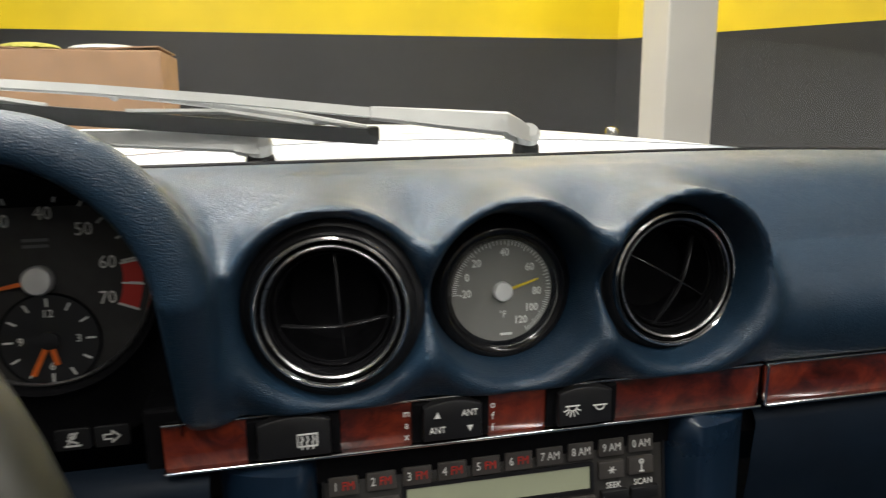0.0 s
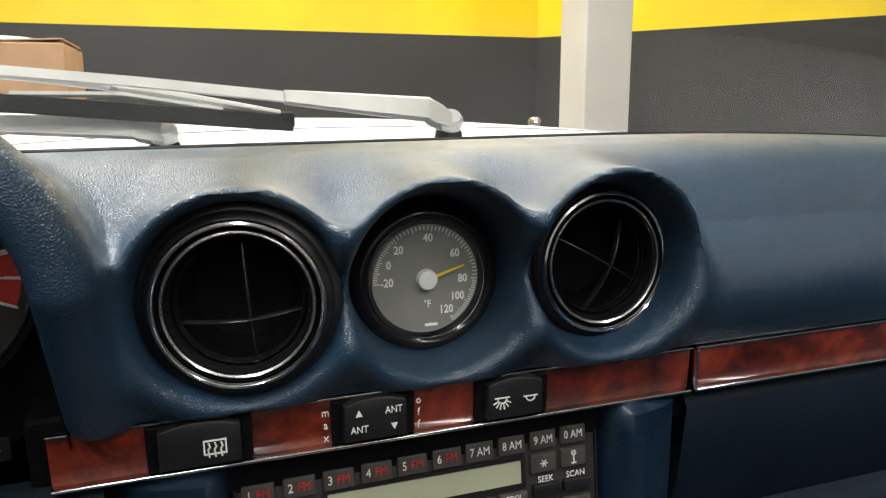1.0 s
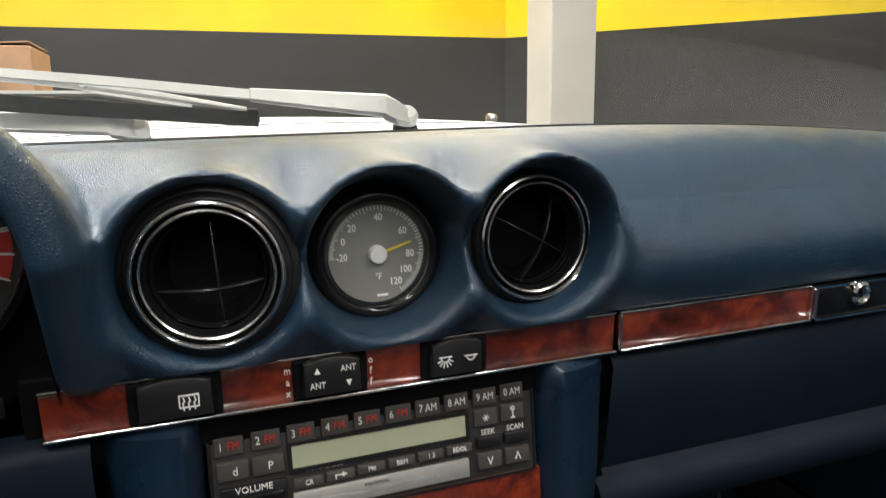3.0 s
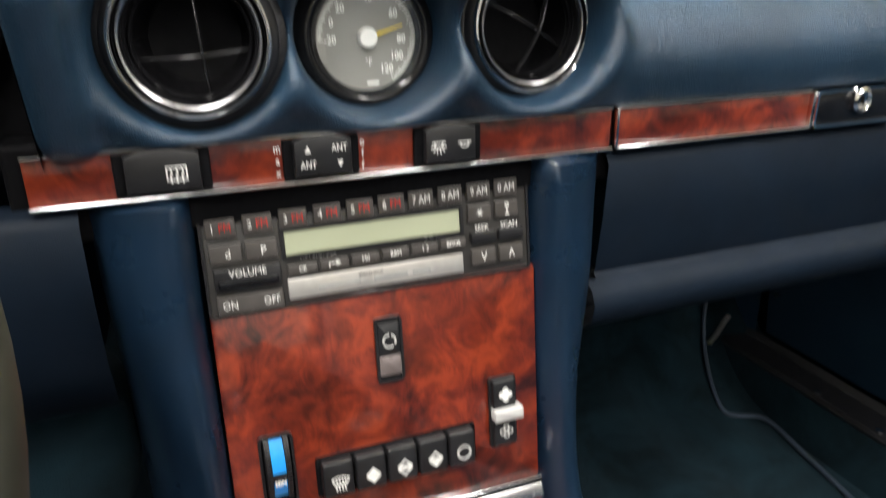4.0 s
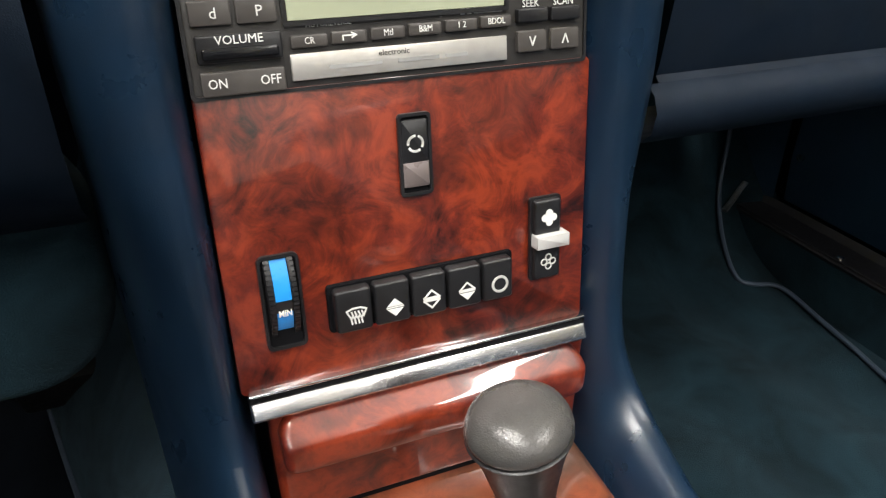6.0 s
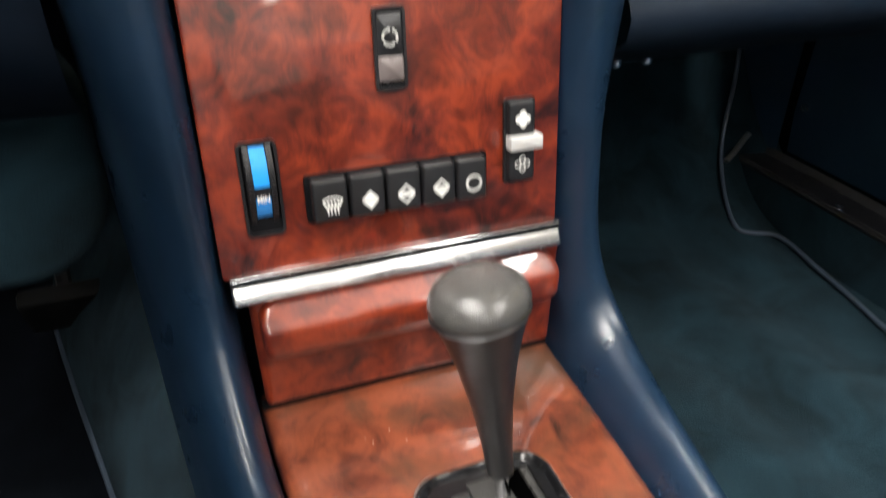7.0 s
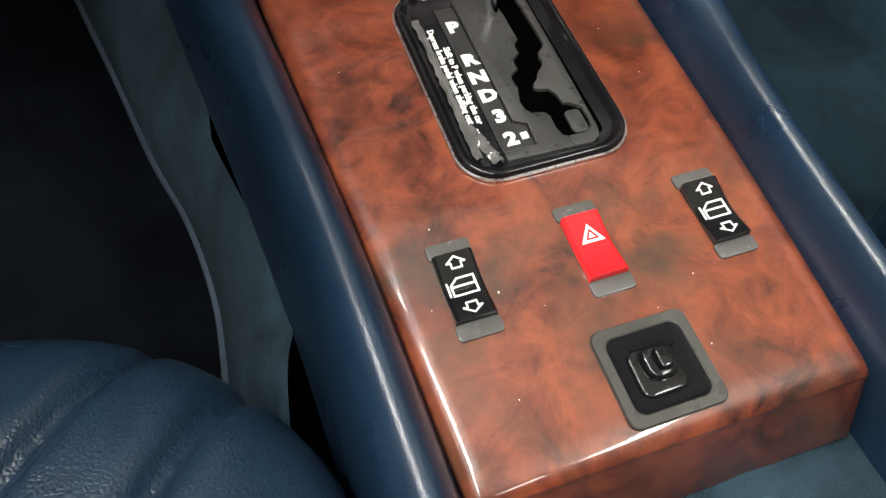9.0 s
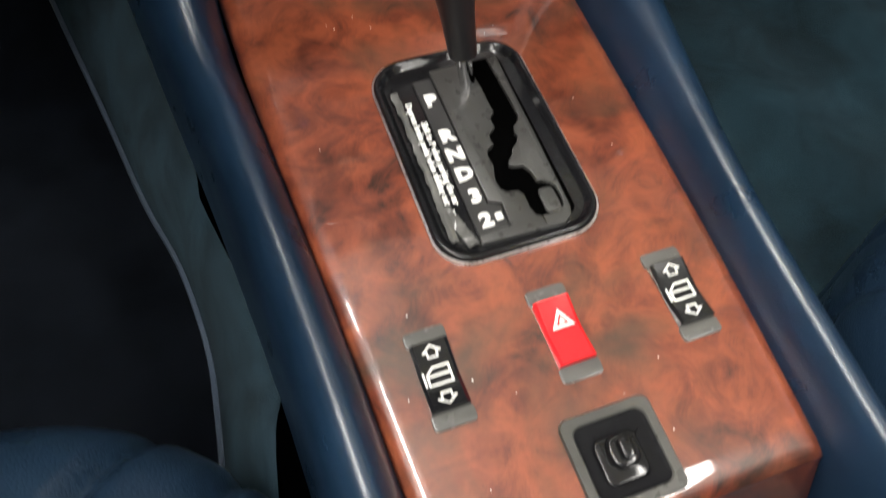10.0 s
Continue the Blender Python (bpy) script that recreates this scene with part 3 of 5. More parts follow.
# driver's side lower panel
knee = thing("knee_panel", "dark blue lower dash panel and carpeted bolster by the driver", "panel", at=(-0.38, 0.05, 0.6))
part("panel", profile_x(((0.012, 0.768), (0.0, 0.7655), (-0.006, 0.759), (-0.004, 0.72), (0.004, 0.68), (0.02, 0.65), (0.05, 0.63)), -0.62, -0.1465), M_SHADED_VINYL, knee, smooth=50)
part("bolster", slab(rounded(0.30, 0.15, 0.055, 8, -0.295, 0.602), 0.03, Matrix(((1, 0, 0, 0), (0, 0, -1, 0.085), (0, 1, 0, 0), (0, 0, 0, 1))), 0.012, 4), M_CARPET, knee, "dark teal carpeted bolster", smooth=True)

# ---- console cheeks ----
def cheek(name, sign, ridge, outer, reach, wide, label, top=(0,) * 9):
    """A padded side rail that sweeps from the dashboard down along the console: a rounded ridge, an inner face towards the wood and an outer face."""
    c = thing(name, label, "console", at=(ridge[-1][0], -0.15, 0.4))
    line = smooth_line(ridge, 6)
    ds = smooth_line([(0, 1, 0)] * 3 + [(0, 0.93, -0.36), (0, 0.6, -0.8), (0, 0.15, -1), (0, 0, -1), (0, 0, -1), (0, 0, -1)], 6)
    soft = smooth_line(list(zip(outer, reach, top)), 6)
    flat = [(0, 0), (0.008, 0.0014), (0.018, 0.004), (0.028, 0.009), (0.036, 0.018), (0.0395, 0.085)]
    inner = [(-1.0, 0.060), (-0.84, 0.026), (-0.56, 0.0105), (-0.24, 0.0024)]
    steep = [(0, 0), (0.0042, 0.0013), (0.0090, 0.0052), (0.0132, 0.013), (0.0180, 0.040), (0.0245, 0.088)] if sign < 0 else [(0, 0), (0.0038, 0.0012), (0.0074, 0.0046), (0.0100, 0.0115), (0.0120, 0.035), (0.0135, 0.085)]
    secs = []
    for p, d, g in zip(line, ds, soft):
        d = d.normalized()
        u = max(0.0, min(1.0, g.x))
        prof = [(w * g.y, k) for w, k in inner] + [(a[0] * u + b[0] * (1 - u), a[1] * u + b[1] * (1 - u)) for a, b in zip([(a * (1 - g.z) + h * g.z, b * (1 - g.z) + e * g.z) for (a, b), (h, e) in zip(wide, flat)], steep)]
        secs.append([p + Vector((sign * w, 0, 0)) + d * k for w, k in prof])
    first = secs[0]
    secs.insert(0, [q + Vector((0, 0.004 + 0.25 * (q.y + 0.03), 0.003)) for q in first])
    k = 20
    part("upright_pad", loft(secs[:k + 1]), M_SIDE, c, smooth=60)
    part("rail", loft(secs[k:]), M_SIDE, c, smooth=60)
    return c


cheek("console_rail", -1, ((-0.1075, -0.010, 0.764), (-0.1075, -0.014, 0.70), (-0.1045, -0.020, 0.62), (-0.1015, -0.026, 0.535), (-0.0975, -0.070, 0.484), (-0.0894, -0.132, 0.4763), (-0.0791, -0.232, 0.4666), (-0.0717, -0.352, 0.455), (-0.0690, -0.440, 0.4465)), (1, 1, 1, 0.9, 0.55, 0.15, 0, 0, 0), (0.016, 0.015, 0.0145, 0.0140, 0.0135, 0.0135, 0.0135, 0.0135, 0.0135), [(0, 0), (0.0055, 0.0022), (0.0115, 0.0065), (0.0200, 0.018), (0.0290, 0.042), (0.040, 0.085)], "padded dark blue vinyl rail beside the gear console", (1, 0.75, 0.25, 0, 0, 0, 0, 0, 0))
cheek("console_rail", 1, ((0.1065, -0.012, 0.765), (0.1105, -0.014, 0.69), (0.1155, -0.017, 0.61), (0.1265, -0.020, 0.53), (0.138, -0.043, 0.486), (0.1245, -0.1175, 0.4770), (0.1120, -0.221, 0.4670), (0.1088, -0.347, 0.455), (0.1080, -0.440, 0.4460)), (1, 0.8, 0.25, 0, 0, 0, 0, 0, 0), (0.014, 0.019, 0.025, 0.033, 0.034, 0.022, 0.014, 0.012, 0.012), [(0, 0), (0.008, 0.0014), (0.018, 0.004), (0.028, 0.009), (0.035, 0.018), (0.037, 0.085)], "padded dark blue vinyl rail beside the gear console")

# ---- centre panel ----
panel = thing("centre_panel", "upright burl wood panel with heater switches below the radio", "panel", at=(0, -0.01, 0.56))
TILT = 7.2


def on_panel(x, z, out=0.0):
    """A pose on the wood panel at height z, out metres in front of it."""
    y = (z - 0.70) * math.tan(radians(TILT))
    m = facing(x, y, z, TILT)
    return m @ Matrix.Translation((0, 0, out))


part("veneer", slab(rounded(0.192, 0.146, 0.003), 0.004, on_panel(0.0015, 0.6285, -0.004), 0.001), M_WOOD, panel, "glossy red burl veneer", smooth=True)
part("surround", box((0.235, 0.02, 0.235), pose(0.01, 0.03, 0.66)), M_MATT, panel, "black recess behind the panel")


def switch_frame(x, z, w, h, r=0.002, parent=panel, name="switch"):
    s = thing(name, "", "switch", at=on_panel(x, z).translation)
    part("bezel", ring_plate(rounded(w, h, r), rounded(w - 0.003, h - 0.003, r * 0.7), 0.0022, on_panel(x, z, -0.0002)), M_BLACK, s)
    return s


# recirculation rocker
s = switch_frame(0.0015, 0.664, 0.0165, 0.040)
tagged(s, "black rocker switch with a grey lens on burl wood", "switch")
part("rocker", slab(rounded(0.0135, 0.021, 0.001), 0.005, on_panel(0.0015, 0.6705, -0.003), 0.001), M_BLACK, s, smooth=True)
part("lens", slab(rounded(0.0135, 0.0125, 0.001), 0.0052, on_panel(0.0015, 0.6545, -0.003), 0.001), plain("smoked_lens", (0.15, 0.125, 0.12), 0.3), s, "smoked grey lens", smooth=True)
part("well", slab(rounded(0.0137, 0.037, 0.001), 0.0004, on_panel(0.0015, 0.664, 0.0001)), M_MATT, s)
for a0 in (95, 215, 335):
    strokes([arc(0.0037, a0, a0 + 85, 8, 0, 0.0)], 0.0011, on_panel(0.0015, 0.6695, 0.0022), M_WHITE, s)

# temperature thumbwheel
M_DIALBLUE = plain("blue_dial", (0.02, 0.28, 0.75), 0.3)
s = switch_frame(-0.069, 0.6025, 0.0195, 0.049, 0.003)
tagged(s, "ribbed thumbwheel with a blue temperature band", "dial")
wheel = facing(-0.069, (0.6025 - 0.70) * math.tan(radians(TILT)) + 0.0275, 0.6025, TILT) @ Matrix.Rotation(radians(90), 4, "Y")
prof = [(0.0, -0.007), (0.033, -0.007), (0.034, -0.006), (0.034, -0.0045), (0.033, -0.004), (0.033, 0.004), (0.034, 0.0045), (0.034, 0.006), (0.033, 0.007), (0, 0.007)]
part("wheel", lathe(prof, wheel, 40), M_BLACK, s, smooth=True)
part("well", slab(rounded(0.0168, 0.046, 0.001), 0.0004, on_panel(-0.069, 0.6025, 0.0001)), M_MATT, s)
for a in range(-36, 37, 4):
    for dx in (-0.0055, 0.0055):
        part("rib", box((0.0026, 0.0018, 0.0014), wheel @ Matrix.Rotation(radians(90 - a) + math.pi / 2, 4, "Z") @ Matrix.Translation((0.034, 0, dx)) @ Matrix.Rotation(radians(90), 4, "Y")), M_BLACK, s)


def band(a0, a1, material, name, r=0.0197):
    secs = [[wheel @ Vector((r * math.cos(radians(180 + a)), r * math.sin(radians(180 + a)), w)) for w in (-0.0038, 0.0038)] for a in np.linspace(a0, a1, 12)]
    return part(name, loft(secs), material, s, smooth=True)


band(-36, 1, M_DIALBLUE, "band", 0.0334)
band(11.5, 32, M_DIALBLUE, "band", 0.0334)
text("MIN", 0.0042, on_panel(-0.069, 0.5988, 0.0060), M_WHITE, s, wide=0.85, bold=0.0001)

# push buttons
keys = thing("heater_keys", "row of five black heater push buttons", "switch", at=on_panel(0.004, 0.594).translation)
part("bezel", slab(rounded(0.1005, 0.0255, 0.002), 0.0022, on_panel(0.0022, 0.5935, -0.0002), 0.0006), M_MATT, keys)
KX = [-0.0365, -0.0168, 0.0028, 0.0224, 0.0412]
for i, x in enumerate(KX):
    k = part("key", slab(rounded(0.0182 if i < 4 else 0.0170, 0.0225, 0.0018), 0.007, on_panel(x, 0.5935, 0.001), 0.0014, 3), M_BLACK, keys, smooth=True)
    m = on_panel(x + 0.001, 0.591, 0.0081)
    if i == 0:
        strokes([[(-0.005, 0.0028), (-0.002, 0.004), (0.002, 0.004), (0.005, 0.0028), (0.0033, -0.0008), (-0.0033, -0.0008), (-0.005, 0.0028)]], 0.0008, m, M_WHITE, k)
        strokes([[(dx, 0.002), (dx + 0.0006, 0.0003), (dx - 0.0004, -0.0015), (dx, -0.0042)] for dx in (-0.0026, -0.0009, 0.0009, 0.0026)], 0.0008, m, M_WHITE, k)
    elif i < 4:
        up, dn = ((-0.0042, 0.0008), (0, 0.0048), (0.0042, 0.0008)), ((-0.0042, -0.0008), (0, -0.0048), (0.0042, -0.0008))
        if i != 1:
            strokes([[*up, up[0]]], 0.0009, m, M_WHITE, k)
        else:
            part("symbol", slab(up, 0.0004, m), M_WHITE, k)
        if i == 2:
            strokes([[*dn, dn[0]]], 0.0009, m, M_WHITE, k)
        else:
            part("symbol", slab(dn[::-1], 0.0004, m), M_WHITE, k)
        strokes([[(-0.0042, 0.0), (0.0042, 0.0)]], 0.0007, m, M_WHITE, k)
    else:
        strokes([arc(0.0041, 0, 360, 24)], 0.0013, m, M_WHITE, k)

# fan slider
s = switch_frame(0.0722, 0.609, 0.0185, 0.047, 0.002)
tagged(s, "black fan switch with a pale grey slider", "switch")
for z, filled in ((0.6215, True), (0.5965, False)):
    k = part("key", slab(rounded(0.0155, 0.0195, 0.0015), 0.006, on_panel(0.0722, z, -0.001), 0.0013, 3), M_BLACK, s, smooth=True)
    m = on_panel(0.0727, z, 0.0052)
    for a in (0, 90, 180, 270):
        c, d = math.cos(radians(a)), math.sin(radians(a))
        if filled:
            part("symbol", lathe([(0.0021, 0), (0.0021, 0.0004), (0, 0.0004)], m @ Matrix.Translation((0.0025 * c, 0.0025 * d, 0)), 12), M_WHITE, k)
        else:
            strokes([arc(0.0017, 0, 360, 12, 0.0026 * c, 0.0026 * d)], 0.0006, m, M_WHITE, k)
    if filled:
        part("symbol", box((0.004, 0.004, 0.0005), m @ Matrix.Translation((0, 0, 0.0002))), M_WHITE, k)
part("slider", slab(rounded(0.0195, 0.0075, 0.0008), 0.010, on_panel(0.0737, 0.609, -0.001), 0.0008), plain("pale_grey_plastic", (0.45, 0.45, 0.44), 0.45), s, "pale grey slider", smooth=True)

# chrome bars under the wood panel
M_BRIGHT = plain("polished_alloy", (0.86, 0.86, 0.87), 0.24, 1.0, 0.04, 90)
bar = thing("chrome_trim", "polished chrome bar with a black groove across the console", "trim", at=(0, -0.02, 0.552))
part("bar", box((0.190, 0.0075, 0.0098), pose(0.0035, -0.0215, 0.5477, -30, 0, 0), 0.0016, 4), M_BRIGHT, bar, smooth=True)
part("groove", box((0.190, 0.008, 0.007), pose(0.0035, -0.017, 0.5535)), M_MATT, bar, "black groove")
part("lip", box((0.190, 0.005, 0.0016), pose(0.0035, -0.0192, 0.5570), 0.0006, 3), M_CHROME, bar, smooth=True)

# ashtray drawer
drawer = thing("ashtray_drawer", "glossy burl wood ashtray drawer with a moulded finger pull", "drawer", at=(0.008, -0.02, 0.47))


def drawer_shape(X, Y, Z):
    u = (X - 0.0085) / 1.0
    hw = 0.0925 - 0.03 * (0.545 - Z) * 0.9
    f = smax(-0.0205 + 0.03 * (Z - 0.545) - Y, Y - 0.0, 0.002)
    f = smax(f, np.abs(u) - hw, 0.004)
    return smax(f, np.abs(Z - 0.5065) - 0.0365, 0.003)


def pull_shape(X, Y, Z):
    """A full-width ledge: sloped top, upright face with rounded ends, undercut below."""
    u = X - 0.0075
    f = smax(rrect(u, Z - 0.5255, 0.0875, 0.0175, 0.0120), -(Y + 0.0365), 0.005)
    f = smax(f, -(Y + 0.0365) + 1.15 * (Z - 0.5310), 0.004)
    f = smax(f, -(Y + 0.0365) - 0.9 * (Z - 0.5140), 0.005)
    return smax(f, Y + 0.016, 0.002)


part("front", nets("drawer_front", drawer_shape, (-0.095, -0.045, 0.462), (0.112, 0.008, 0.552), 0.0016), M_WOOD, drawer)
part("pull", nets("drawer_pull", pull_shape, (-0.095, -0.045, 0.500), (0.112, 0.0, 0.552), 0.0014), M_WOOD, drawer, "moulded wooden finger pull")

# gear console: a flat top that rises towards the dashboard
CON_TURN, CON_RISE = 0.0281, 0.0971
CON = Matrix.Translation((0, -0.25, 0.4447)) @ Matrix.Rotation(CON_TURN, 4, "Z") @ Matrix.Rotation(math.atan(CON_RISE), 4, "X") @ Matrix.Translation((-0.0038, -0.0063, 0))


def on_top(u, v, up=0.0):
    """A pose on the console top: local x to the right, y ahead, z up."""
    return CON @ Matrix.Translation((u, v * 1.0083, up))


console = thing("gear_console", "glossy burl wood gear console between the seats", "console", at=(0.01, -0.16, 0.3))
LEFT = ([-0.075, 0.0, 0.04, 0.12, 0.236, 0.26], [-0.0605, -0.0645, -0.0675, -0.0715, -0.0755, -0.0755])
RIGHT = ([-0.075, -0.03, 0.03, 0.09, 0.18, 0.26], [0.1010, 0.1045, 0.1080, 0.1100, 0.1125, 0.1135])
secs = []
for v, lift in [(0.25, 0.0), (0.240, 0.0), (0.220, 0.0)] + [(0.205 - 0.0134 * k, 0.0) for k in range(21)]:
    xl, xr = float(np.interp(v, *LEFT)), float(np.interp(v, *RIGHT))
    secs.append([on_top(x, v, z + lift) @ Vector() for x, z in ((xl, -0.06), (xl, -0.011), (xl + 0.0007, -0.006), (xl + 0.003, -0.0022), (xl + 0.0065, -0.0006), (xl + 0.011, 0.0), (xr - 0.013, 0.0), (xr - 0.008, -0.0007), (xr - 0.0035, -0.0026), (xr - 0.0007, -0.007), (xr, -0.012), (xr, -0.06))])
for v, drop in ((-0.0705, 0.0006), (-0.0745, 0.0024), (-0.0770, 0.0055), (-0.0780, 0.010), (-0.0910, 0.032), (-0.0800, 0.060)):
    xl, xr = float(np.interp(v, *LEFT)) + drop * 0.15, float(np.interp(v, *RIGHT)) - drop * 0.2
    secs.append([on_top(x, v, -max(drop, z)) @ Vector() for x, z in ((xl, 0.06), (xl, 0.011), (xl + 0.0007, 0.006), (xl + 0.003, 0.0022), (xl + 0.0065, 0.0006), (xl + 0.011, 0.0), (xr - 0.013, 0.0), (xr - 0.008, 0.0007), (xr - 0.0035, 0.0026), (xr - 0.0007, 0.007), (xr, 0.012), (xr, 0.06))])
part("top", loft(secs[:-3]), M_WOOD_TOP, console, "lacquered burl top", smooth=60)
part("rear_face", loft(secs[-4:]), M_WOOD_TOP, console, "lacquered burl rear face", smooth=60)
part("gap", box((0.182, 0.006, 0.0030), pose(0.0065, -0.0185, 0.4690)), M_MATT, console, "black gap under the drawer")

# gate plate of the selector
gate = thing("gear_gate", "black recessed selector gate with white letters and a peeling label", "gear selector", at=(0.02, -0.15, 0.43))
gm = on_top(0.023, 0.101, 0.0006)
GW, GH = 0.078, 0.119
part("rim", loft([[gm @ Vector((x, y, h)) for x, y in rounded(GW - d, GH - d, 0.017 - d * 0.3, 10)] for d, h in ((0, 0), (0.0005, 0.0022), (0.0018, 0.0036), (0.0036, 0.0040), (0.0056, 0.0034), (0.0076, 0.0020), (0.0104, 0.0008))], True), M_GLOSS, gate, "glossy black rim", smooth=60)
# steel ring draws the reflected highlight round the glossy black rim
part("rim_glint", ring_plate(rounded(GW + 0.0014, GH + 0.0014, 0.0175, 10), rounded(GW - 0.0005, GH - 0.0005, 0.017, 10), 0.0012, gm), M_STEEL, gate, "thin steel ring standing for the rim's glint")
part("trough", slab(rounded(GW - 0.008, GH - 0.008, 0.013, 8), 0.0008, gm), M_GLOSS, gate, "glossy black trough", smooth=30)
# flat sheet whose black stands in for the slot's depth and shade
M_SLOT = plain("slot_shade", (0.0008, 0.0008, 0.0008), 0.9, 0, 0.1, 60, 0, 0.0)
M_GATE = plain("satin_black_panel", (0.040, 0.040, 0.038), 0.30, 0, 0.15, 50)
part("slot", slab(rounded(0.034, 0.098, 0.004, 4, 0.011, 0.0), 0.0003, gm @ Matrix.Translation((0, 0, 0.0009))), M_SLOT, gate, "flat black sheet for the shade in the zigzag slot")
cut = [(0.0105, 0.048), (0.0120, 0.030), (0.0120, 0.0190), (0.0122, 0.0140), (0.0096, 0.0115), (0.0090, 0.0085), (0.0094, 0.0055), (0.0052, 0.0020), (0.0046, -0.0010), (0.0050, -0.0040), (0.0008, -0.0065), (0.0000, -0.0095), (0.0005, -0.0150), (-0.0018, -0.0230), (-0.0012, -0.0285), (0.0012, -0.0308), (0.0060, -0.0318), (0.0078, -0.0345), (0.0076, -0.0420), (0.0088, -0.0462), (0.0110, -0.0474)]
part("selector_panel", slab(([(-0.0090, 0.048)] + cut + [(0.0115, -0.0535), (-0.0190, -0.0525), (-0.0190, -0.0480), (-0.0040, -0.0478), (-0.0035, -0.0355), (-0.0090, -0.0325)])[::-1], 0.0020, gm @ Matrix.Translation((0, 0, 0.0010)), 0.0004), M_GATE, gate, "satin black panel", smooth=30)
other = [(0.0215, 0.048), (0.0225, 0.0200), (0.0226, 0.0085), (0.0215, 0.0060), (0.0180, 0.0030), (0.0170, -0.0005), (0.0176, -0.0030), (0.0160, -0.0060), (0.0125, -0.0090), (0.0112, -0.0120), (0.0080, -0.0150), (0.0072, -0.0175), (0.0092, -0.0188), (0.0134, -0.0196), (0.0156, -0.0235), (0.0162, -0.0290), (0.0200, -0.0308), (0.0232, -0.0340), (0.0236, -0.0400), (0.0225, -0.0452), (0.0190, -0.0474), (0.0115, -0.0474), (0.0115, -0.0535), (0.0200, -0.0535), (0.0238, -0.0510), (0.0252, -0.0460), (0.0260, 0.0), (0.0264, 0.048)]
part("selector_panel", slab(other, 0.0020, gm @ Matrix.Translation((0, 0, 0.0010)), 0.0004), M_GATE, gate, "satin black panel", smooth=30)
part("stop", slab(rounded(0.0075, 0.0130, 0.0024, 5, 0.0182, -0.0400), 0.0012, gm @ Matrix.Translation((0, 0, 0.0010)), 0.0004), M_GATE, gate, smooth=True)
part("letter_strip", slab([(-0.0192, 0.0440), (-0.0192, -0.0476), (-0.0046, -0.0474), (-0.0042, -0.0362), (-0.0098, -0.0330), (-0.0098, 0.0440)], 0.0014, gm @ Matrix.Translation((0, 0, 0.0010)), 0.0003), plain("letter_strip_black", (0.024, 0.024, 0.024), 0.38, 0, 0.15, 60), gate, "dull black letter strip")
part("label_plate", slab([(-0.0302, 0.0440), (-0.0302, -0.0500), (-0.0198, -0.0500), (-0.0198, 0.0440)], 0.0012, gm @ Matrix.Translation((0, 0, 0.0010)), 0.0003), M_GLOSS, gate, "glossy black label plate")
M_LABEL = plain("label_film", (0.10, 0.10, 0.095), 0.12, 0, 0.3)
for ch, x, y in (("P", -0.0142, 0.0300), ("R", -0.0142, 0.0075), ("N", -0.0141, -0.0040), ("D", -0.0138, -0.0156), ("3", -0.0134, -0.0284), ("2", -0.0134, -0.0418)):
    text(ch, 0.0096, gm @ Matrix.Translation((x, y, 0.0026)), M_WHITE, gate, wide=1.15, bold=0.0005)
part("print_bar", box((0.0032, 0.0036, 0.0004), gm @ Matrix.Translation((-0.0072, -0.0415, 0.0026))), M_WHITE, gate)
for dx, words, off in ((-0.0224, "Shift to P when parking the car", -0.0055), (-0.0262, "Depress brake pedal when shifting out of P", -0.002)):
    text(words, 0.0043, gm @ Matrix.Translation((dx, off, 0.0024)) @ Matrix.Rotation(radians(-91), 4, "Z"), M_WHITE, gate, wide=0.90, bold=0.00012)


def crinkle(x, y0, y1, w, seed, lean=0.0):
    """A curled strip of peeling label film."""
    rnd = random.Random(seed)
    secs = []
    for i in range(30):
        t = i / 29
        b = 0.0018 * abs(math.sin(t * 9 + seed)) + rnd.uniform(0, 0.0010)
        secs.append([gm @ Vector((x + lean * t + w * k + rnd.uniform(-0.0006, 0.0006), y0 + (y1 - y0) * t, 0.0022 + b * (1.2 - abs(k)))) for k in (-1, -0.3, 0.4, 1)])
    return loft(secs)


part("peeling_label", crinkle(-0.0300, 0.040, -0.048, 0.0018, 3), M_LABEL, gate, "peeling clear label film", smooth=True)
part("peeling_label", crinkle(-0.0285, -0.030, -0.0525, 0.0026, 8, 0.006), M_LABEL, gate, "peeling clear label film", smooth=True)

# gear lever
lever = thing("gear_lever", "black gear lever with a rounded grey-black leather knob", "gear lever", at=(0.0233, -0.1153, 0.4563))
FOOT, SEAM = Vector((0.0230, -0.1200, 0.4530)), Vector((0.0083, -0.1086, 0.577))
axis = (SEAM - FOOT).normalized()
reach = (SEAM - FOOT).length
lm = Matrix.Translation(FOOT) @ axis.to_track_quat("Z", "Y").to_matrix().to_4x4()
part("shaft", lathe([(0.0040, 0.0), (0.0040, reach * 0.3), (0, reach * 0.3)], lm, 20), M_CHROME, lever, "chrome shaft", smooth=True)
part("boot", lathe([(0.0055, reach * 0.20), (0.0068, reach * 0.205), (0.0078, reach * 0.36), (0.0102, reach * 0.56), (0.0142, reach * 0.75), (0.0188, reach * 0.90), (0.0226, reach - 0.0015), (0.0222, reach - 0.0005), (0, reach - 0.0005)], lm, 40), M_BLACK, lever, "black tapered grip", smooth=True)
kn = lm @ Matrix.Translation((0, 0, reach - 0.1288)) @ Matrix.Diagonal((0.93, 0.87, 0.93, 1))
part("seam", lathe([(0.0240, 0.1366), (0.0262, 0.1370), (0.0268, 0.1377), (0.0262, 0.1383), (0.0248, 0.1386)], kn, 48), M_BLACK, lever, "stitched black seam", smooth=True)
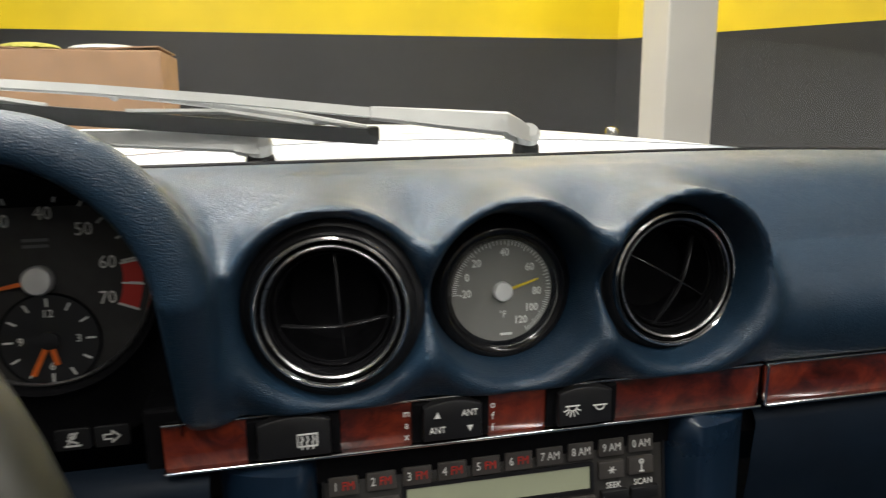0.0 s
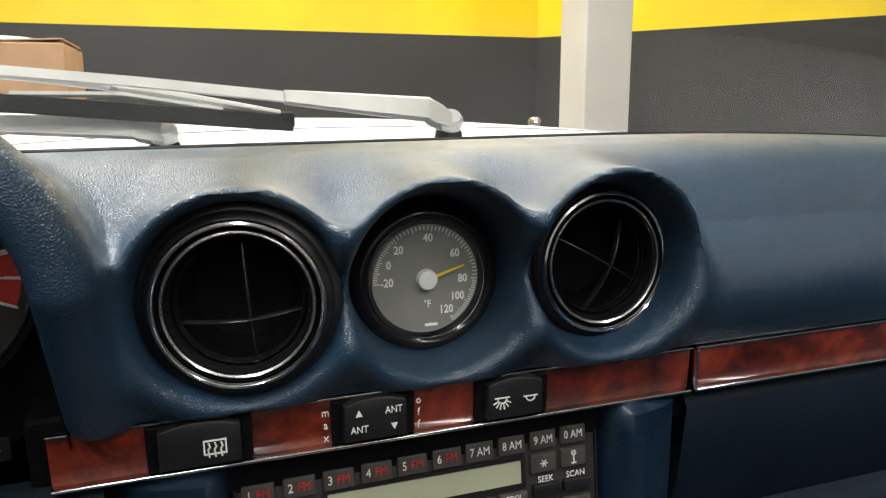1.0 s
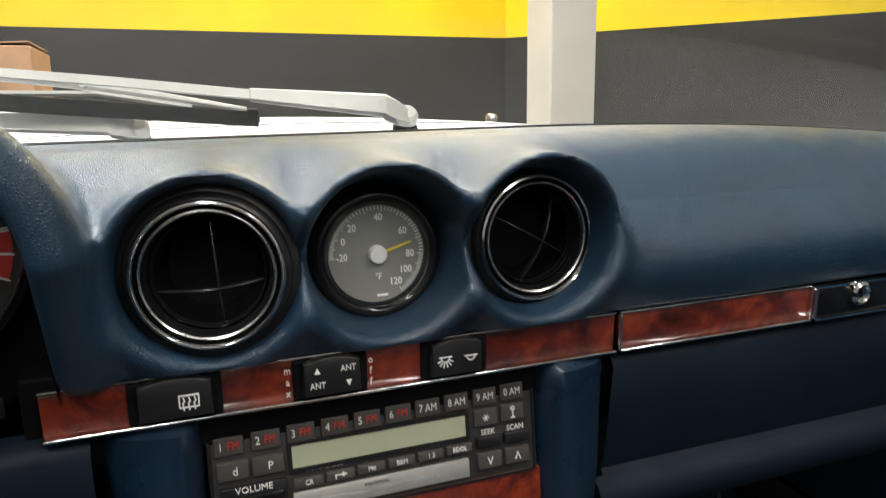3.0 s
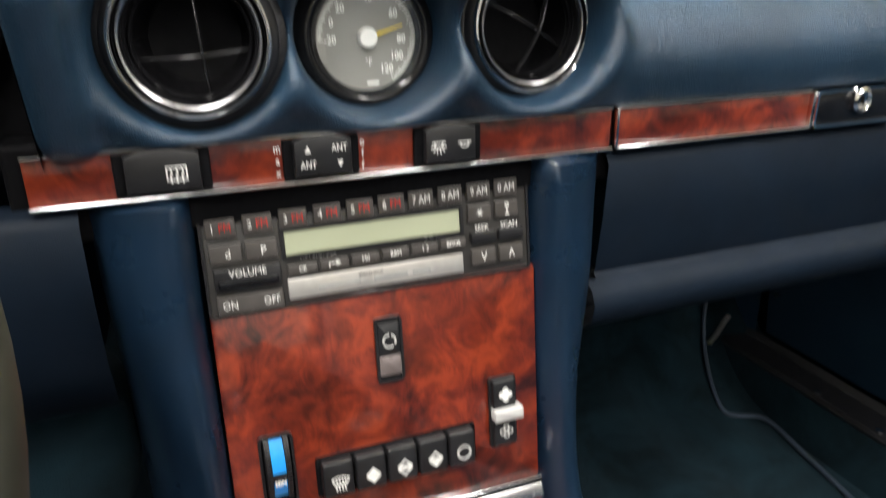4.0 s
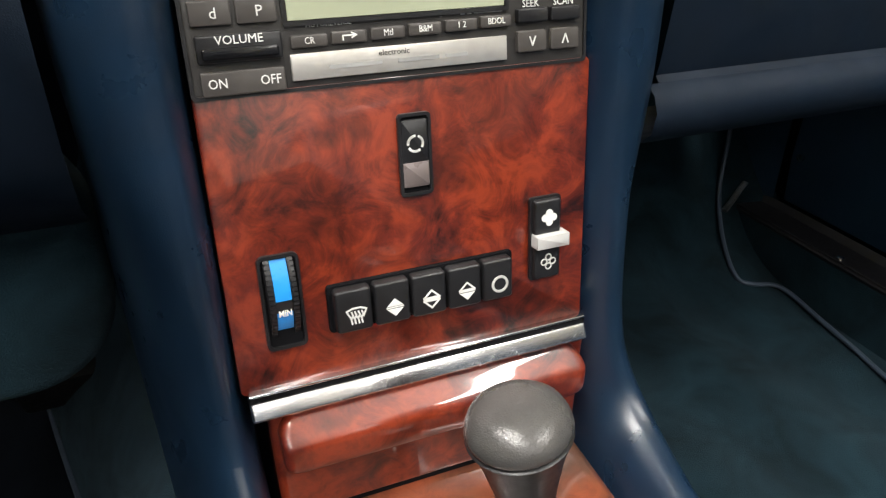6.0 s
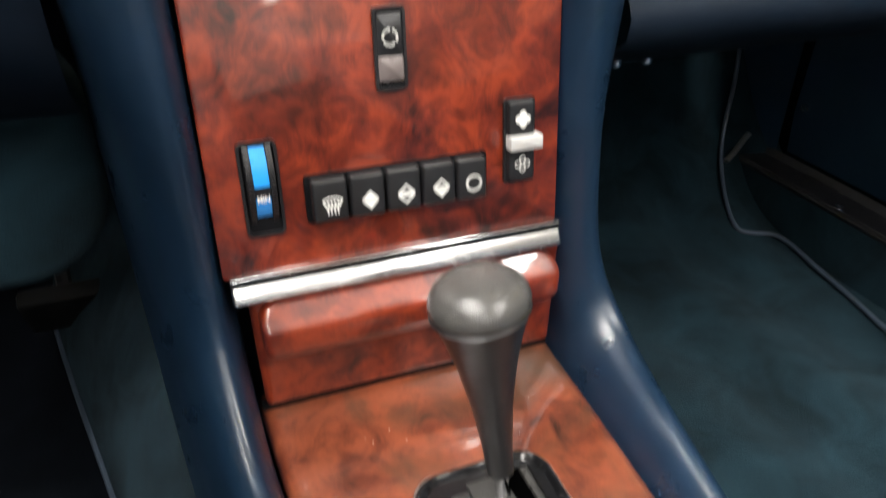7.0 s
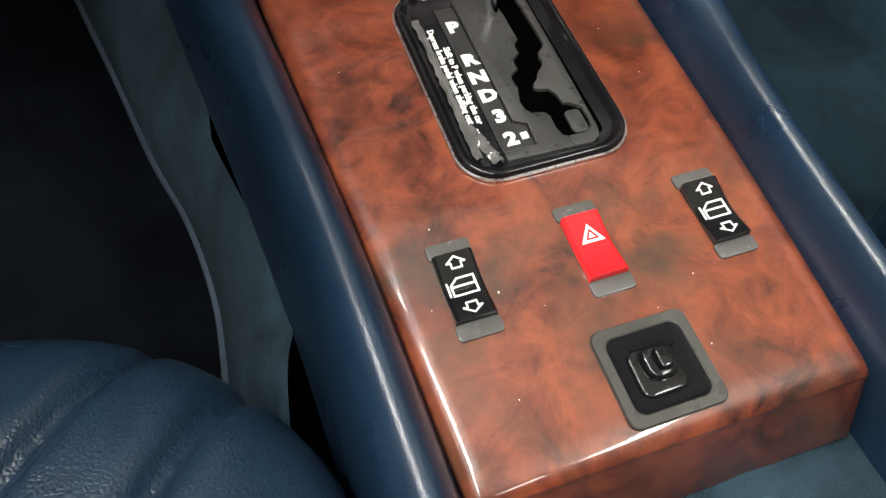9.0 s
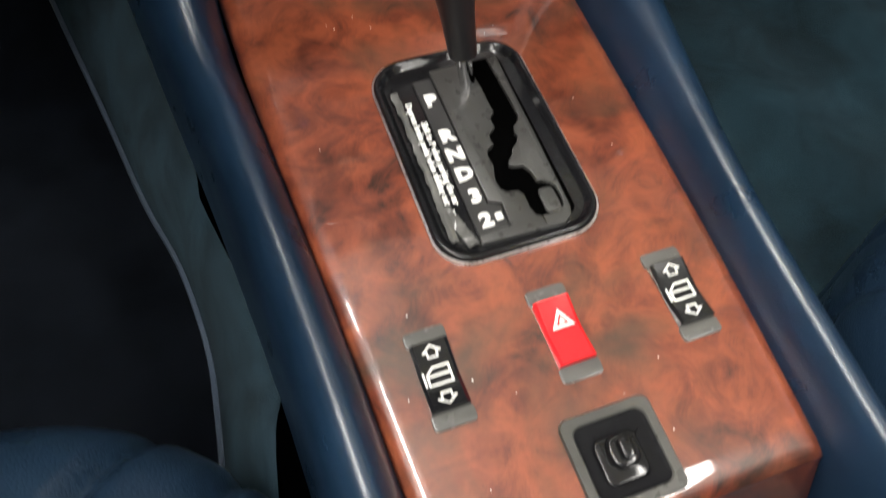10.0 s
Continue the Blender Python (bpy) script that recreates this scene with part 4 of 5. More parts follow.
part("knob", lathe([(0.0, 0.1385), (0.0255, 0.1388), (0.0264, 0.1400), (0.0268, 0.1420), (0.0262, 0.1452), (0.0240, 0.1492), (0.0195, 0.1527), (0.0125, 0.1549), (0, 0.1557)], kn, 48), vinyl("knob_leather", (0.060, 0.058, 0.055), 0.26, 800, 0.25), lever, "worn grey-black leather cap", smooth=True)


# window and hazard switches
def rocker(name, u, v, colour, label):
    s = thing(name, label, "switch", at=on_top(u, v).translation)
    m = on_top(u, v)
    for dy in (0.0177, -0.0177):
        part("end_plate", slab(rounded(0.0178, 0.0070, 0.0018, 5, 0, dy), 0.0012, m, 0.0004), M_ENDS, s, "satin grey end plate", smooth=True)
    n = 10
    secs = [[m @ Vector((sx, 0.0142 - 0.0284 * i / n, h)) for sx, h in ((-0.0080, 0), (-0.0080, zz), (-0.0067, zz + 0.001), (0.0067, zz + 0.001), (0.0080, zz), (0.0080, 0))] for i in range(n + 1) for zz in [0.0012 + 0.0024 * abs(2 * i / n - 1) ** 1.3]]
    part("rocker", loft(secs, True, True), colour, s, smooth=30)
    return s, m


M_ENDS = plain("satin_grey_plastic", (0.085, 0.085, 0.08), 0.25, 0, 0.15)
M_HAZ = plain("red_switch_plastic", (0.75, 0.015, 0.02), 0.22, 0, 0.08)
for u, v in ((-0.0338, -0.0002), (0.0757, 0.0017)):
    s, m = rocker("window_switch", u, v, M_GLOSS, "glossy black window switch with white symbols on burl wood")
    tagged(s, group="window switches")
    for sgn in (1, -1):
        arrow = [(0, 0.0036), (0.0036, 0.0010), (0.002, 0.0010), (0.002, -0.0012), (-0.002, -0.0012), (-0.002, 0.0010), (-0.0036, 0.0010), (0, 0.0036)]
        strokes([[(a, sgn * b) for a, b in arrow]], 0.0007, m @ Matrix.Translation((0, sgn * 0.0088, 0.0036)) @ Matrix.Rotation(radians(sgn * 10), 4, "X"), M_WHITE, s)
    strokes([[(-0.0048, -0.0036), (0.0048, -0.0036), (0.0048, 0.0036), (-0.0018, 0.0036), (-0.0048, 0.0010), (-0.0048, -0.0036)], [(-0.0048, 0.0002), (0.0048, 0.0002)]], 0.0008, m @ Matrix.Translation((0, 0, 0.0026)), M_WHITE, s)
    part("symbol", box((0.0008, 0.0060, 0.0004), m @ Matrix.Translation((-0.0062, -0.0006, 0.0027))), M_WHITE, s)
s, m = rocker("hazard_switch", 0.0209, 0.0013, M_HAZ, "red hazard warning switch with a white triangle")
tri = [(-0.0050, -0.0036), (0.0050, -0.0036), (0, 0.0044)]
part("symbol", slab(tri, 0.0005, m @ Matrix.Translation((0.0006, 0.0048, 0.0027)) @ Matrix.Rotation(radians(8), 4, "X")), M_WHITE, s)
strokes([[(-0.0022, -0.0020), (0.0022, -0.0020), (0, 0.0017), (-0.0022, -0.0020)]], 0.0007, m @ Matrix.Translation((0.0006, 0.0046, 0.0032)) @ Matrix.Rotation(radians(8), 4, "X"), M_HAZ, s)

# mirror switch in its well
well = thing("mirror_switch", "square black mirror switch in a recessed well", "switch", at=on_top(0.0215, -0.0515).translation)
m = on_top(0.0215, -0.0515)
part("rim", loft([[m @ Vector((x, y, h)) for x, y in rounded(0.0390 - d, 0.0385 - d, 0.0042, 6)] for d, h in ((0, 0), (0.0003, 0.0012), (0.0010, 0.0017), (0.0078, 0.0017), (0.0088, 0.0012))], True), plain("satin_dark_grey", (0.055, 0.055, 0.05), 0.3, 0, 0.15), well, "satin dark grey rim", smooth=30)
# well is nearly flat; matt black stands in for the shade of its depth
part("well_wall", loft([[m @ Vector((x, y, h)) for x, y in rounded(0.0302 - d, 0.0297 - d, 0.0030, 6)] for d, h in ((0, 0.0012), (0.0016, 0.0006), (0.0030, 0.0004), (0.0080, 0.0003), (0.029, 0.0003))], True), M_MATT, well, "shallow well, matt black for its deep shade", smooth=50)
part("base", slab(rounded(0.0185, 0.0185, 0.004, 6), 0.0016, m @ Matrix.Translation((-0.001, -0.001, 0.0004)), 0.0012, 3), M_GLOSS, well, smooth=True)
part("knob", slab(rounded(0.0125, 0.0130, 0.0050, 6), 0.0036, m @ Matrix.Translation((0, 0.001, 0.0018)), 0.0018, 3), M_GLOSS, well, smooth=True)
part("grip", slab(rounded(0.0055, 0.0085, 0.0020, 6), 0.0035, m @ Matrix.Translation((0.0005, 0.001, 0.0050)), 0.0012, 3), M_GLOSS, well, smooth=True)

# ---- radio ----
radio = thing("car_radio", "dark grey cassette radio with push buttons and green display", "radio", at=(0, 0.0, 0.70))


def on_radio(x, z, out=0.0):
    return facing(x, (z - 0.70) * math.tan(radians(9)), z, 9) @ Matrix.Translation((0, 0, out))


M_RADIO = plain("radio_plastic", (0.034, 0.032, 0.030), 0.42, 0, 0.15, 60, 0.1)
M_BUTTON = plain("radio_button", (0.066, 0.060, 0.055), 0.35, 0, 0.12, 80)
M_LCD = plain("green_grey_display", (0.40, 0.43, 0.30), 0.22, 0, 0.03, 15)
M_ALU = plain("brushed_alloy", (0.62, 0.60, 0.56), 0.35, 0.6, 0.06, 150)
part("face", slab(rounded(0.187, 0.0565, 0.002), 0.006, on_radio(0.0, 0.7278, -0.006), 0.0012), M_RADIO, radio, smooth=True)
part("bezel", ring_plate(rounded(0.189, 0.0585, 0.002), rounded(0.186, 0.0555, 0.002), 0.0012, on_radio(0.0, 0.7278, -0.0004)), M_BLACK, radio)


def button(x, z, w, h, name="button", depth=0.0028, mat=None):
    return part(name, slab(rounded(w, h, 0.0008, 3), depth, on_radio(x, z, -0.0004), 0.0006), mat or M_BUTTON, radio, smooth=True)


ROW = [-0.0835, -0.0645, -0.0458, -0.0272, -0.009, 0.009, 0.0265, 0.0442, 0.062, 0.0795]
for i, x in enumerate(ROW):
    z = 0.7462 + 0.0035 * (x + 0.0835) / 0.163
    w = 0.0152 if i in (0, 1, 2, 3, 4, 5) else 0.0148
    b = button(x, z, w, 0.0098)
    lab = "1234567890"[i]
    if i < 6:
        text(lab, 0.0062, on_radio(x - 0.0042, z, 0.0027), M_WHITE, b, wide=0.85)
        text("FM", 0.0062, on_radio(x + 0.0022, z, 0.0027), M_RED_PRINT, b, wide=0.85)
    else:
        text(lab + " AM", 0.0062, on_radio(x, z, 0.0027), M_WHITE, b, wide=0.8)
for x, ch in ((-0.0823, "d"), (-0.064, "P")):
    b = button(x, 0.7328, 0.0165, 0.0098)
    text(ch, 0.0062, on_radio(x + 0.001, 0.7325, 0.0027), M_WHITE, b)
b = button(0.062, 0.7368, 0.0148, 0.0098)
strokes([[(0.0019 * math.cos(a), 0.0019 * math.sin(a)), (-0.0019 * math.cos(a), -0.0019 * math.sin(a))] for a in (0, math.pi / 3, 2 * math.pi / 3)], 0.0005, on_radio(0.062, 0.7368, 0.0026), M_WHITE, b)
b = button(0.0795, 0.7372, 0.0148, 0.0098)
strokes([[(0, 0.002), (0, -0.003)], [(-0.001, -0.003), (0.001, -0.003)], arc(0.0011, 0, 360, 10, 0, 0.0024)], 0.0008, on_radio(0.0795, 0.7372, 0.0026), M_WHITE, b)
part("display", box((0.101, 0.0125, 0.001), on_radio(-0.001, 0.7338, 0.0005), 0.0002), M_LCD, radio, "pale green display")
part("display_frame", ring_plate(rounded(0.1055, 0.0170, 0.001), rounded(0.1015, 0.013, 0.0006), 0.0016, on_radio(-0.001, 0.7338, 0.0)), M_BLACK, radio)
text("AUTOREVERSE", 0.0034, on_radio(-0.034, 0.7256, 0.0004), M_WHITE, radio, wide=0.9)
for k in range(2):
    part("print_bar", box((0.0022, 0.0026, 0.0003), on_radio(0.0285 + 0.0032 * k, 0.7262, 0.0005)), M_WHITE, radio)
part("print_frame", ring_plate(rounded(0.0145, 0.0028, 0.0003, 2), rounded(0.0139, 0.0022, 0.0002, 2), 0.0003, on_radio(0.0415, 0.7264, 0.0003)), M_WHITE, radio)
part("print_bar", box((0.0122, 0.0010, 0.0003), on_radio(0.0415, 0.7264, 0.0004)), M_WHITE, radio)
for i, lab in enumerate(("CR", "", "Mtl", "B&M", "1 2", "BDOL")):
    x = -0.0435 + 0.0176 * i
    b = button(x, 0.7192 + 0.0018 * i / 5, 0.0158, 0.0052, depth=0.003)
    if lab:
        text(lab, 0.0040, on_radio(x, 0.7193 + 0.0018 * i / 5, 0.0028), M_WHITE, b, wide=0.85)
    else:
        strokes([[(-0.003, -0.001), (-0.003, 0.0008), (0.0025, 0.0008)], [(0.001, 0.0018), (0.003, 0.0008), (0.001, -0.0002)]], 0.0006, on_radio(x, 0.7195, 0.0028), M_WHITE, b)
door = part("cassette_door", box((0.1025, 0.0112, 0.0022), on_radio(-0.001, 0.7088, 0.0008), 0.0006), M_ALU, radio, "brushed alloy cassette flap", smooth=True)
text("electronic", 0.0036, on_radio(-0.006, 0.7117, 0.0020), M_RADIO, door)
for x, w in ((-0.024, 0.024), (0.0055, 0.020), (0.024, 0.011)):
    part("print_bar", box((w, 0.0018, 0.0002), on_radio(x, 0.7078, 0.0020)), plain("grey_print", (0.3, 0.3, 0.29), 0.5), door)
b = button(-0.0725, 0.7190, 0.0345, 0.0108, "volume_rocker", 0.004, M_BLACK)
text("VOLUME", 0.0050, on_radio(-0.0725, 0.7222, 0.0039), M_WHITE, b, wide=1.0)
part("rocker_bar", slab(rounded(0.031, 0.0045, 0.001, 3), 0.0022, on_radio(-0.0725, 0.7172, 0.0032), 0.0009), M_GLOSS, b, smooth=True)
b = button(-0.0725, 0.7052, 0.0345, 0.0098)
text("ON", 0.0056, on_radio(-0.0832, 0.7052, 0.0027), M_WHITE, b, wide=0.9)
text("OFF", 0.0056, on_radio(-0.0615, 0.7052, 0.0027), M_WHITE, b, wide=0.9)
for x, lab in ((0.0635, "SEEK"), (0.0812, "SCAN")):
    b = button(x, 0.7225, 0.0160, 0.0062, "seek_bar", 0.004, M_BLACK)
    text(lab, 0.0048, on_radio(x, 0.7275, 0.0008), M_WHITE, radio, wide=0.9)
for x, sg in ((0.0635, -1), (0.0815, 1)):
    b = button(x, 0.7108, 0.0155, 0.0098)
    strokes([[(-0.0015, -0.002 * sg), (0, 0.002 * sg), (0.0015, -0.002 * sg)]], 0.0006, on_radio(x, 0.7108, 0.0026), M_WHITE, b)

# ---- switches in the trim strip ----
def strip_switch(x0, x1, label):
    s = thing("dash_switch", label, "switch", at=(x0, 0, 0.78))
    c, w = (x0 + x1) / 2, x1 - x0
    part("bezel", box((w + 0.010, 0.008, 0.0212), pose(c, 0.0015, 0.7808), 0.001), M_MATT, s)
    crown = [(-w / 2, 0.0)] + [(-w / 2 + w * i / 12, 0.0175 + 0.0030 * math.sin(math.pi * min(1.0, i / 12)) ** 0.8) for i in range(13)] + [(w / 2, 0.0)]
    part("rocker", slab(crown[::-1], 0.007, facing(c, -0.001, 0.7722, 4), 0.0012, 2), M_BLACK, s, smooth=True)
    return s, lambda x, z: facing(x, -0.0086 + (z - 0.0022 - 0.7722) * 0.07, z - 0.0022, 4)


s, at = strip_switch(-0.1235, -0.0895, "black heated rear window switch in burl wood")
strokes([[(-0.0045, -0.003), (0.0045, -0.003), (0.0045, 0.003), (-0.0045, 0.003), (-0.0045, -0.003)]] + [[(dx, 0.0018), (dx + 0.0005, 0.0002), (dx - 0.0003, -0.001), (dx, -0.0042)] for dx in (-0.0026, 0, 0.0026)], 0.0007, at(-0.1005, 0.7835), M_WHITE, s)
s, at = strip_switch(-0.0445, -0.0150, "black aerial switch lettered ANT between max and off marks")
for x, up in ((-0.0378, True), (-0.0215, False)):
    text("ANT", 0.0047, at(x, 0.7808 if up else 0.7885), M_WHITE, s, wide=0.85)
    z = 0.7885 if up else 0.7808
    part("symbol", slab([(-0.0016, -0.0013), (0.0016, -0.0013), (0, 0.0019)] if up else [(-0.0016, 0.0013), (0, -0.0019), (0.0016, 0.0013)], 0.0003, at(x, z)), M_WHITE, s)
for x, word in ((-0.0525, "max"), (-0.0087, "off")):
    for i, ch in enumerate(word):
        text(ch, 0.0056, facing(x, -0.0042, 0.7875 - 0.0062 * i, 0), M_WHITE, s, wide=0.85)
s, at = strip_switch(0.0255, 0.0545, "black interior light switch with lamp symbols in burl wood")
strokes([[(-0.0036, 0.0015), (0.0036, 0.0015)], arc(0.0024, 180, 360, 8, 0, 0.0012)] + [[(0.0028 * math.cos(a), 0.0004 + 0.0024 * math.sin(a)), (0.0046 * math.cos(a), 0.0004 + 0.0046 * math.sin(a))] for a in [radians(200 + 28 * k) for k in range(6)]], 0.0006, at(0.0325, 0.7845), M_WHITE, s)
strokes([[(-0.0036, 0.0012), (0.0036, 0.0012)], arc(0.0024, 180, 360, 8, 0, 0.001)], 0.0006, at(0.0475, 0.784), M_WHITE, s)

# ---- air vents and outside temperature gauge ----
M_VANE = plain("vane_plastic", (0.016, 0.016, 0.017), 0.16, 0, 0.2, 60)


def vent(cx, cz, y, tilt, turn, spin, off, label, size=1.0):
    v = thing("air_vent", label, "vent", "round air vents", at=(cx, y, cz))
    m = facing(cx, y, cz, tilt, turn) @ Matrix.Diagonal((size, size, size, 1))
    part("collar", lathe([(0.0435, -0.006), (0.0420, -0.0045), (0.0400, -0.004), (0.0385, -0.001), (0.0366, 0.0)], m, 64), M_BLACK, v, "black plastic collar", smooth=True)
    part("chrome_line", lathe([(0.0322, -0.001), (0.0319, 0.0012), (0.0313, 0.0017), (0.0307, 0.0012), (0.0304, -0.001)], m, 72), M_STEEL, v, "thin bright inner ring", smooth=True)
    part("chrome_ring", lathe([(0.0366, -0.004), (0.0366, 0.0014), (0.0360, 0.0027), (0.0350, 0.0030), (0.0342, 0.0022), (0.0338, 0.0)], m, 72), M_CHROME, v, "polished chrome ring", smooth=True)
    part("inner_ring", lathe([(0.0334, 0.001), (0.0322, -0.003), (0.0315, -0.0015), (0.0300, 0.0005), (0.0290, -0.001), (0.0285, -0.006), (0.0262, -0.009)], m, 72), M_GLOSS, v, "glossy black stepped ring", smooth=True)
    part("barrel", lathe([(0.0270, -0.005), (0.0262, -0.016), (0.022, -0.030), (0.0, -0.034)], m, 48), M_MATT, v, smooth=True)
    part("rim_line", lathe([(0.0278, -0.0052), (0.0271, -0.0045), (0.0264, -0.0058)], m, 64), M_GLOSS, v, smooth=True)
    o = Vector(off)
    for d in spin:
        u = Vector((math.cos(radians(d)), math.sin(radians(d))))
        k = u.dot(o)
        h = math.sqrt(0.0264 ** 2 - o.dot(o) + k * k)
        ends = o + u * (-k - h), o + u * (-k + h)
        side = Vector((-u.y, u.x))
        secs = []
        for i in range(15):
            t = i / 14
            p = ends[0].lerp(ends[1], t) + o * 0.10 * math.sin(math.pi * t)
            z = -0.009 + 0.007 * math.sin(math.pi * t)
            secs.append([m @ Vector((p.x + side.x * w, p.y + side.y * w, z - e)) for w, e in ((-0.0007, 0.0035), (-0.0007, 0.0007), (-0.0003, 0), (0.0003, 0), (0.0007, 0.0007), (0.0007, 0.0035))])
        part("vane", loft(secs), M_VANE, v, "black cross vane", smooth=80)
    return v


vent(-0.0865, 0.8415, -0.002, 3, 8, (4, 94), (0.004, -0.007), "round black air vent with a chrome ring and crossed vanes")
vent(0.0998, 0.8400, 0.017, 4, -2, (-30, 66), (0.005, -0.003), "round black air vent with a chrome ring, deep in its cowl", 1.03)

gauge = thing("temperature_gauge", "round grey outside temperature gauge with a yellow needle", "gauge", at=(0.004, 0.02, 0.836))
G = facing(0.0055, 0.0295, 0.8360, 3, 0) @ Matrix.Diagonal((0.95, 0.95, 1, 1))
M_HUB = plain("spun_alloy", (0.8, 0.8, 0.79), 0.4, 0.35, 0.05, 120)
M_DIAL = plain("grey_dial", (0.20, 0.195, 0.18), 0.55, 0, 0.06, 30)
part("bezel", lathe([(0.0440, -0.004), (0.0395, 0.002), (0.0370, 0.0045), (0.0345, 0.0050), (0.0325, 0.0040), (0.0300, 0.0015), (0.0292, 0.0)], G, 72), M_GLOSS, gauge, "black bezel", smooth=True)
part("dial", lathe([(0.0295, -0.001), (0.0295, 0.0), (0.0, 0.0)], G, 72), M_DIAL, gauge, "warm grey dial")


def polar(r, a):
    return r * math.cos(radians(a)), r * math.sin(radians(a))


M_YELLOW_PAINT = plain("yellow_needle", (0.75, 0.55, 0.02), 0.4)
ANG = {-20: 182, 0: 157, 20: 128, 40: 82, 60: 38, 80: -4, 100: -32, 120: -58}
vals = sorted(ANG)
for a, b in zip(vals, vals[1:]):
    n = 10
    for i in range(n + (b == 120)):
        t = ANG[a] + (ANG[b] - ANG[a]) * i / n
        r0 = 0.0252 if i % 5 == 0 else 0.0262
        m = G @ Matrix.Rotation(radians(t), 4, "Z") @ Matrix.Translation(((r0 + 0.0284) / 2, 0, 0.0003))
        part("tick", box((0.0284 - r0, 0.0004, 0.0003), m), M_WHITE, gauge)
for v, r in ((-20, 0.0212), (0, 0.0218), (20, 0.0218), (40, 0.0218), (60, 0.0205), (80, 0.0205), (100, 0.0205), (120, 0.0208)):
    x, y = polar(r, ANG[v] + (4 if v in (20, 40) else 0))
    text(str(v), 0.0062, G @ Matrix.Translation((x, y, 0.0003)), M_WHITE, gauge, wide=0.85, bold=0.0001)
text("\u00b0F", 0.0056, G @ Matrix.Translation((0.0005, -0.0138, 0.0003)), M_WHITE, gauge, wide=0.85)
part("print_bar", box((0.007, 0.0014, 0.0003), G @ Matrix.Translation((0.0025, -0.0252, 0.0003))), M_WHITE, gauge)
part("needle", slab([(0.0, -0.0009), (0.0215, -0.0004), (0.0215, 0.0004), (0.0, 0.0009)], 0.0008, G @ Matrix.Rotation(radians(17), 4, "Z") @ Matrix.Translation((0, 0, 0.002))), M_YELLOW_PAINT, gauge, "yellow needle")
part("hub", lathe([(0.0054, 0.0), (0.0054, 0.0035), (0.0048, 0.0042), (0, 0.0046)], G, 32), M_HUB, gauge, "spun metal hub", smooth=True)
lens = part("lens", lathe([(0.0305, 0.0062), (0.0, 0.0068), (0.0, 0.0058), (0.0305, 0.0052), (0.0305, 0.0062)], G, 48), M_GLASS, gauge, "clear glass lens", smooth=True)
lens.visible_shadow = False

# ---- instruments ----
cluster = thing("instrument_cluster", "black instrument cluster with a rev counter and clock", "instruments", at=(-0.37, 0.03, 0.84))
part("plate", slab(rounded(0.450, 0.136, 0.060, 10, -0.38, 0.8365), 0.003, Matrix(((1, 0, 0, 0), (0, 0, -1, 0.035), (0, 1, 0, 0), (0, 0, 0, 1)))), M_MATT, cluster, "matt black plate")
part("liner", loft([[(-0.1570, max(y, 0.0), 0.785)] + [(x, y, z - 0.25 * max(0, y + 0.03)) for x, z in arc(0.0645, 0, 90, 14, -0.2215, 0.855)] + [(x, y, z - 0.25 * max(0, y + 0.03)) for x, z in arc(0.0645, 90, 180, 14, -0.5385, 0.855)] + [(-0.603, max(y, 0.0), 0.785)] for y in (0.034, 0.0, -0.034)]), M_MATT, cluster, "matt black liner", smooth=60)
T = facing(-0.2165, 0.0285, 0.8575, 6)
part("dial", lathe([(0.049, -0.001), (0.049, 0.0), (0, 0.0)], T, 80), plain("black_dial", (0.022, 0.021, 0.020), 0.6, 0, 0.1, 40), cluster, "dark grey dial")
part("dial_ring", lathe([(0.0502, -0.001), (0.0502, 0.0022), (0.0492, 0.003), (0.0484, 0.0018)], T, 96), M_STEEL, cluster, "thin bright ring", smooth=True)
part("dial_rim", lathe([(0.0545, -0.002), (0.0545, 0.004), (0.0535, 0.006), (0.0515, 0.004), (0.0502, 0.0)], T, 80), M_MATT, cluster, smooth=True)
for k in range(0, 15):
    a = 205 - k * 16.2
    m = T @ Matrix.Rotation(radians(a), 4, "Z") @ Matrix.Translation((0.0405 if k % 2 == 0 else 0.0415, 0, 0.0003))
    part("tick", box((0.008 if k % 2 == 0 else 0.006, 0.0010, 0.0003), m), M_WHITE, cluster)
for v, a in ((30, 117), (40, 82), (50, 47), (60, 12), (70, -20)):
    x, y = polar(0.0305, a)
    text(str(v), 0.0088, T @ Matrix.Translation((x, y, 0.0003)), M_WHITE, cluster, wide=0.9)
red = [polar(0.0448, a) for a in np.linspace(9, -22, 9)] + [polar(0.036, a) for a in np.linspace(-22, 9, 9)]
part("red_zone", slab(red[::-1], 0.0003, T), M_RED_PRINT, cluster, "red warning sector")
for a in (9, -6, -22):
    part("tick", box((0.010, 0.0009, 0.0004), T @ Matrix.Rotation(radians(a), 4, "Z") @ Matrix.Translation((0.0405, 0, 0.0005))), M_WHITE, cluster)
for dz in (0.0, 0.0028):
    part("print_bar", box((0.011, 0.0014, 0.0003), T @ Matrix.Translation((0.0, 0.0155 + dz, 0.0003))), plain("dim_print", (0.12, 0.12, 0.12), 0.6), cluster)
M_ORANGE = plain("orange_needle", (0.8, 0.16, 0.02), 0.4)
part("needle", slab([(0, -0.0012), (0.030, -0.0005), (0.030, 0.0005), (0, 0.0012)], 0.0008, T @ Matrix.Rotation(radians(190), 4, "Z") @ Matrix.Translation((0, 0, 0.002))), M_ORANGE, cluster, "orange needle")
part("hub", lathe([(0.0068, 0.0), (0.0068, 0.004), (0.006, 0.005), (0, 0.0054)], T, 32), M_HUB, cluster, "spun metal hub", smooth=True)
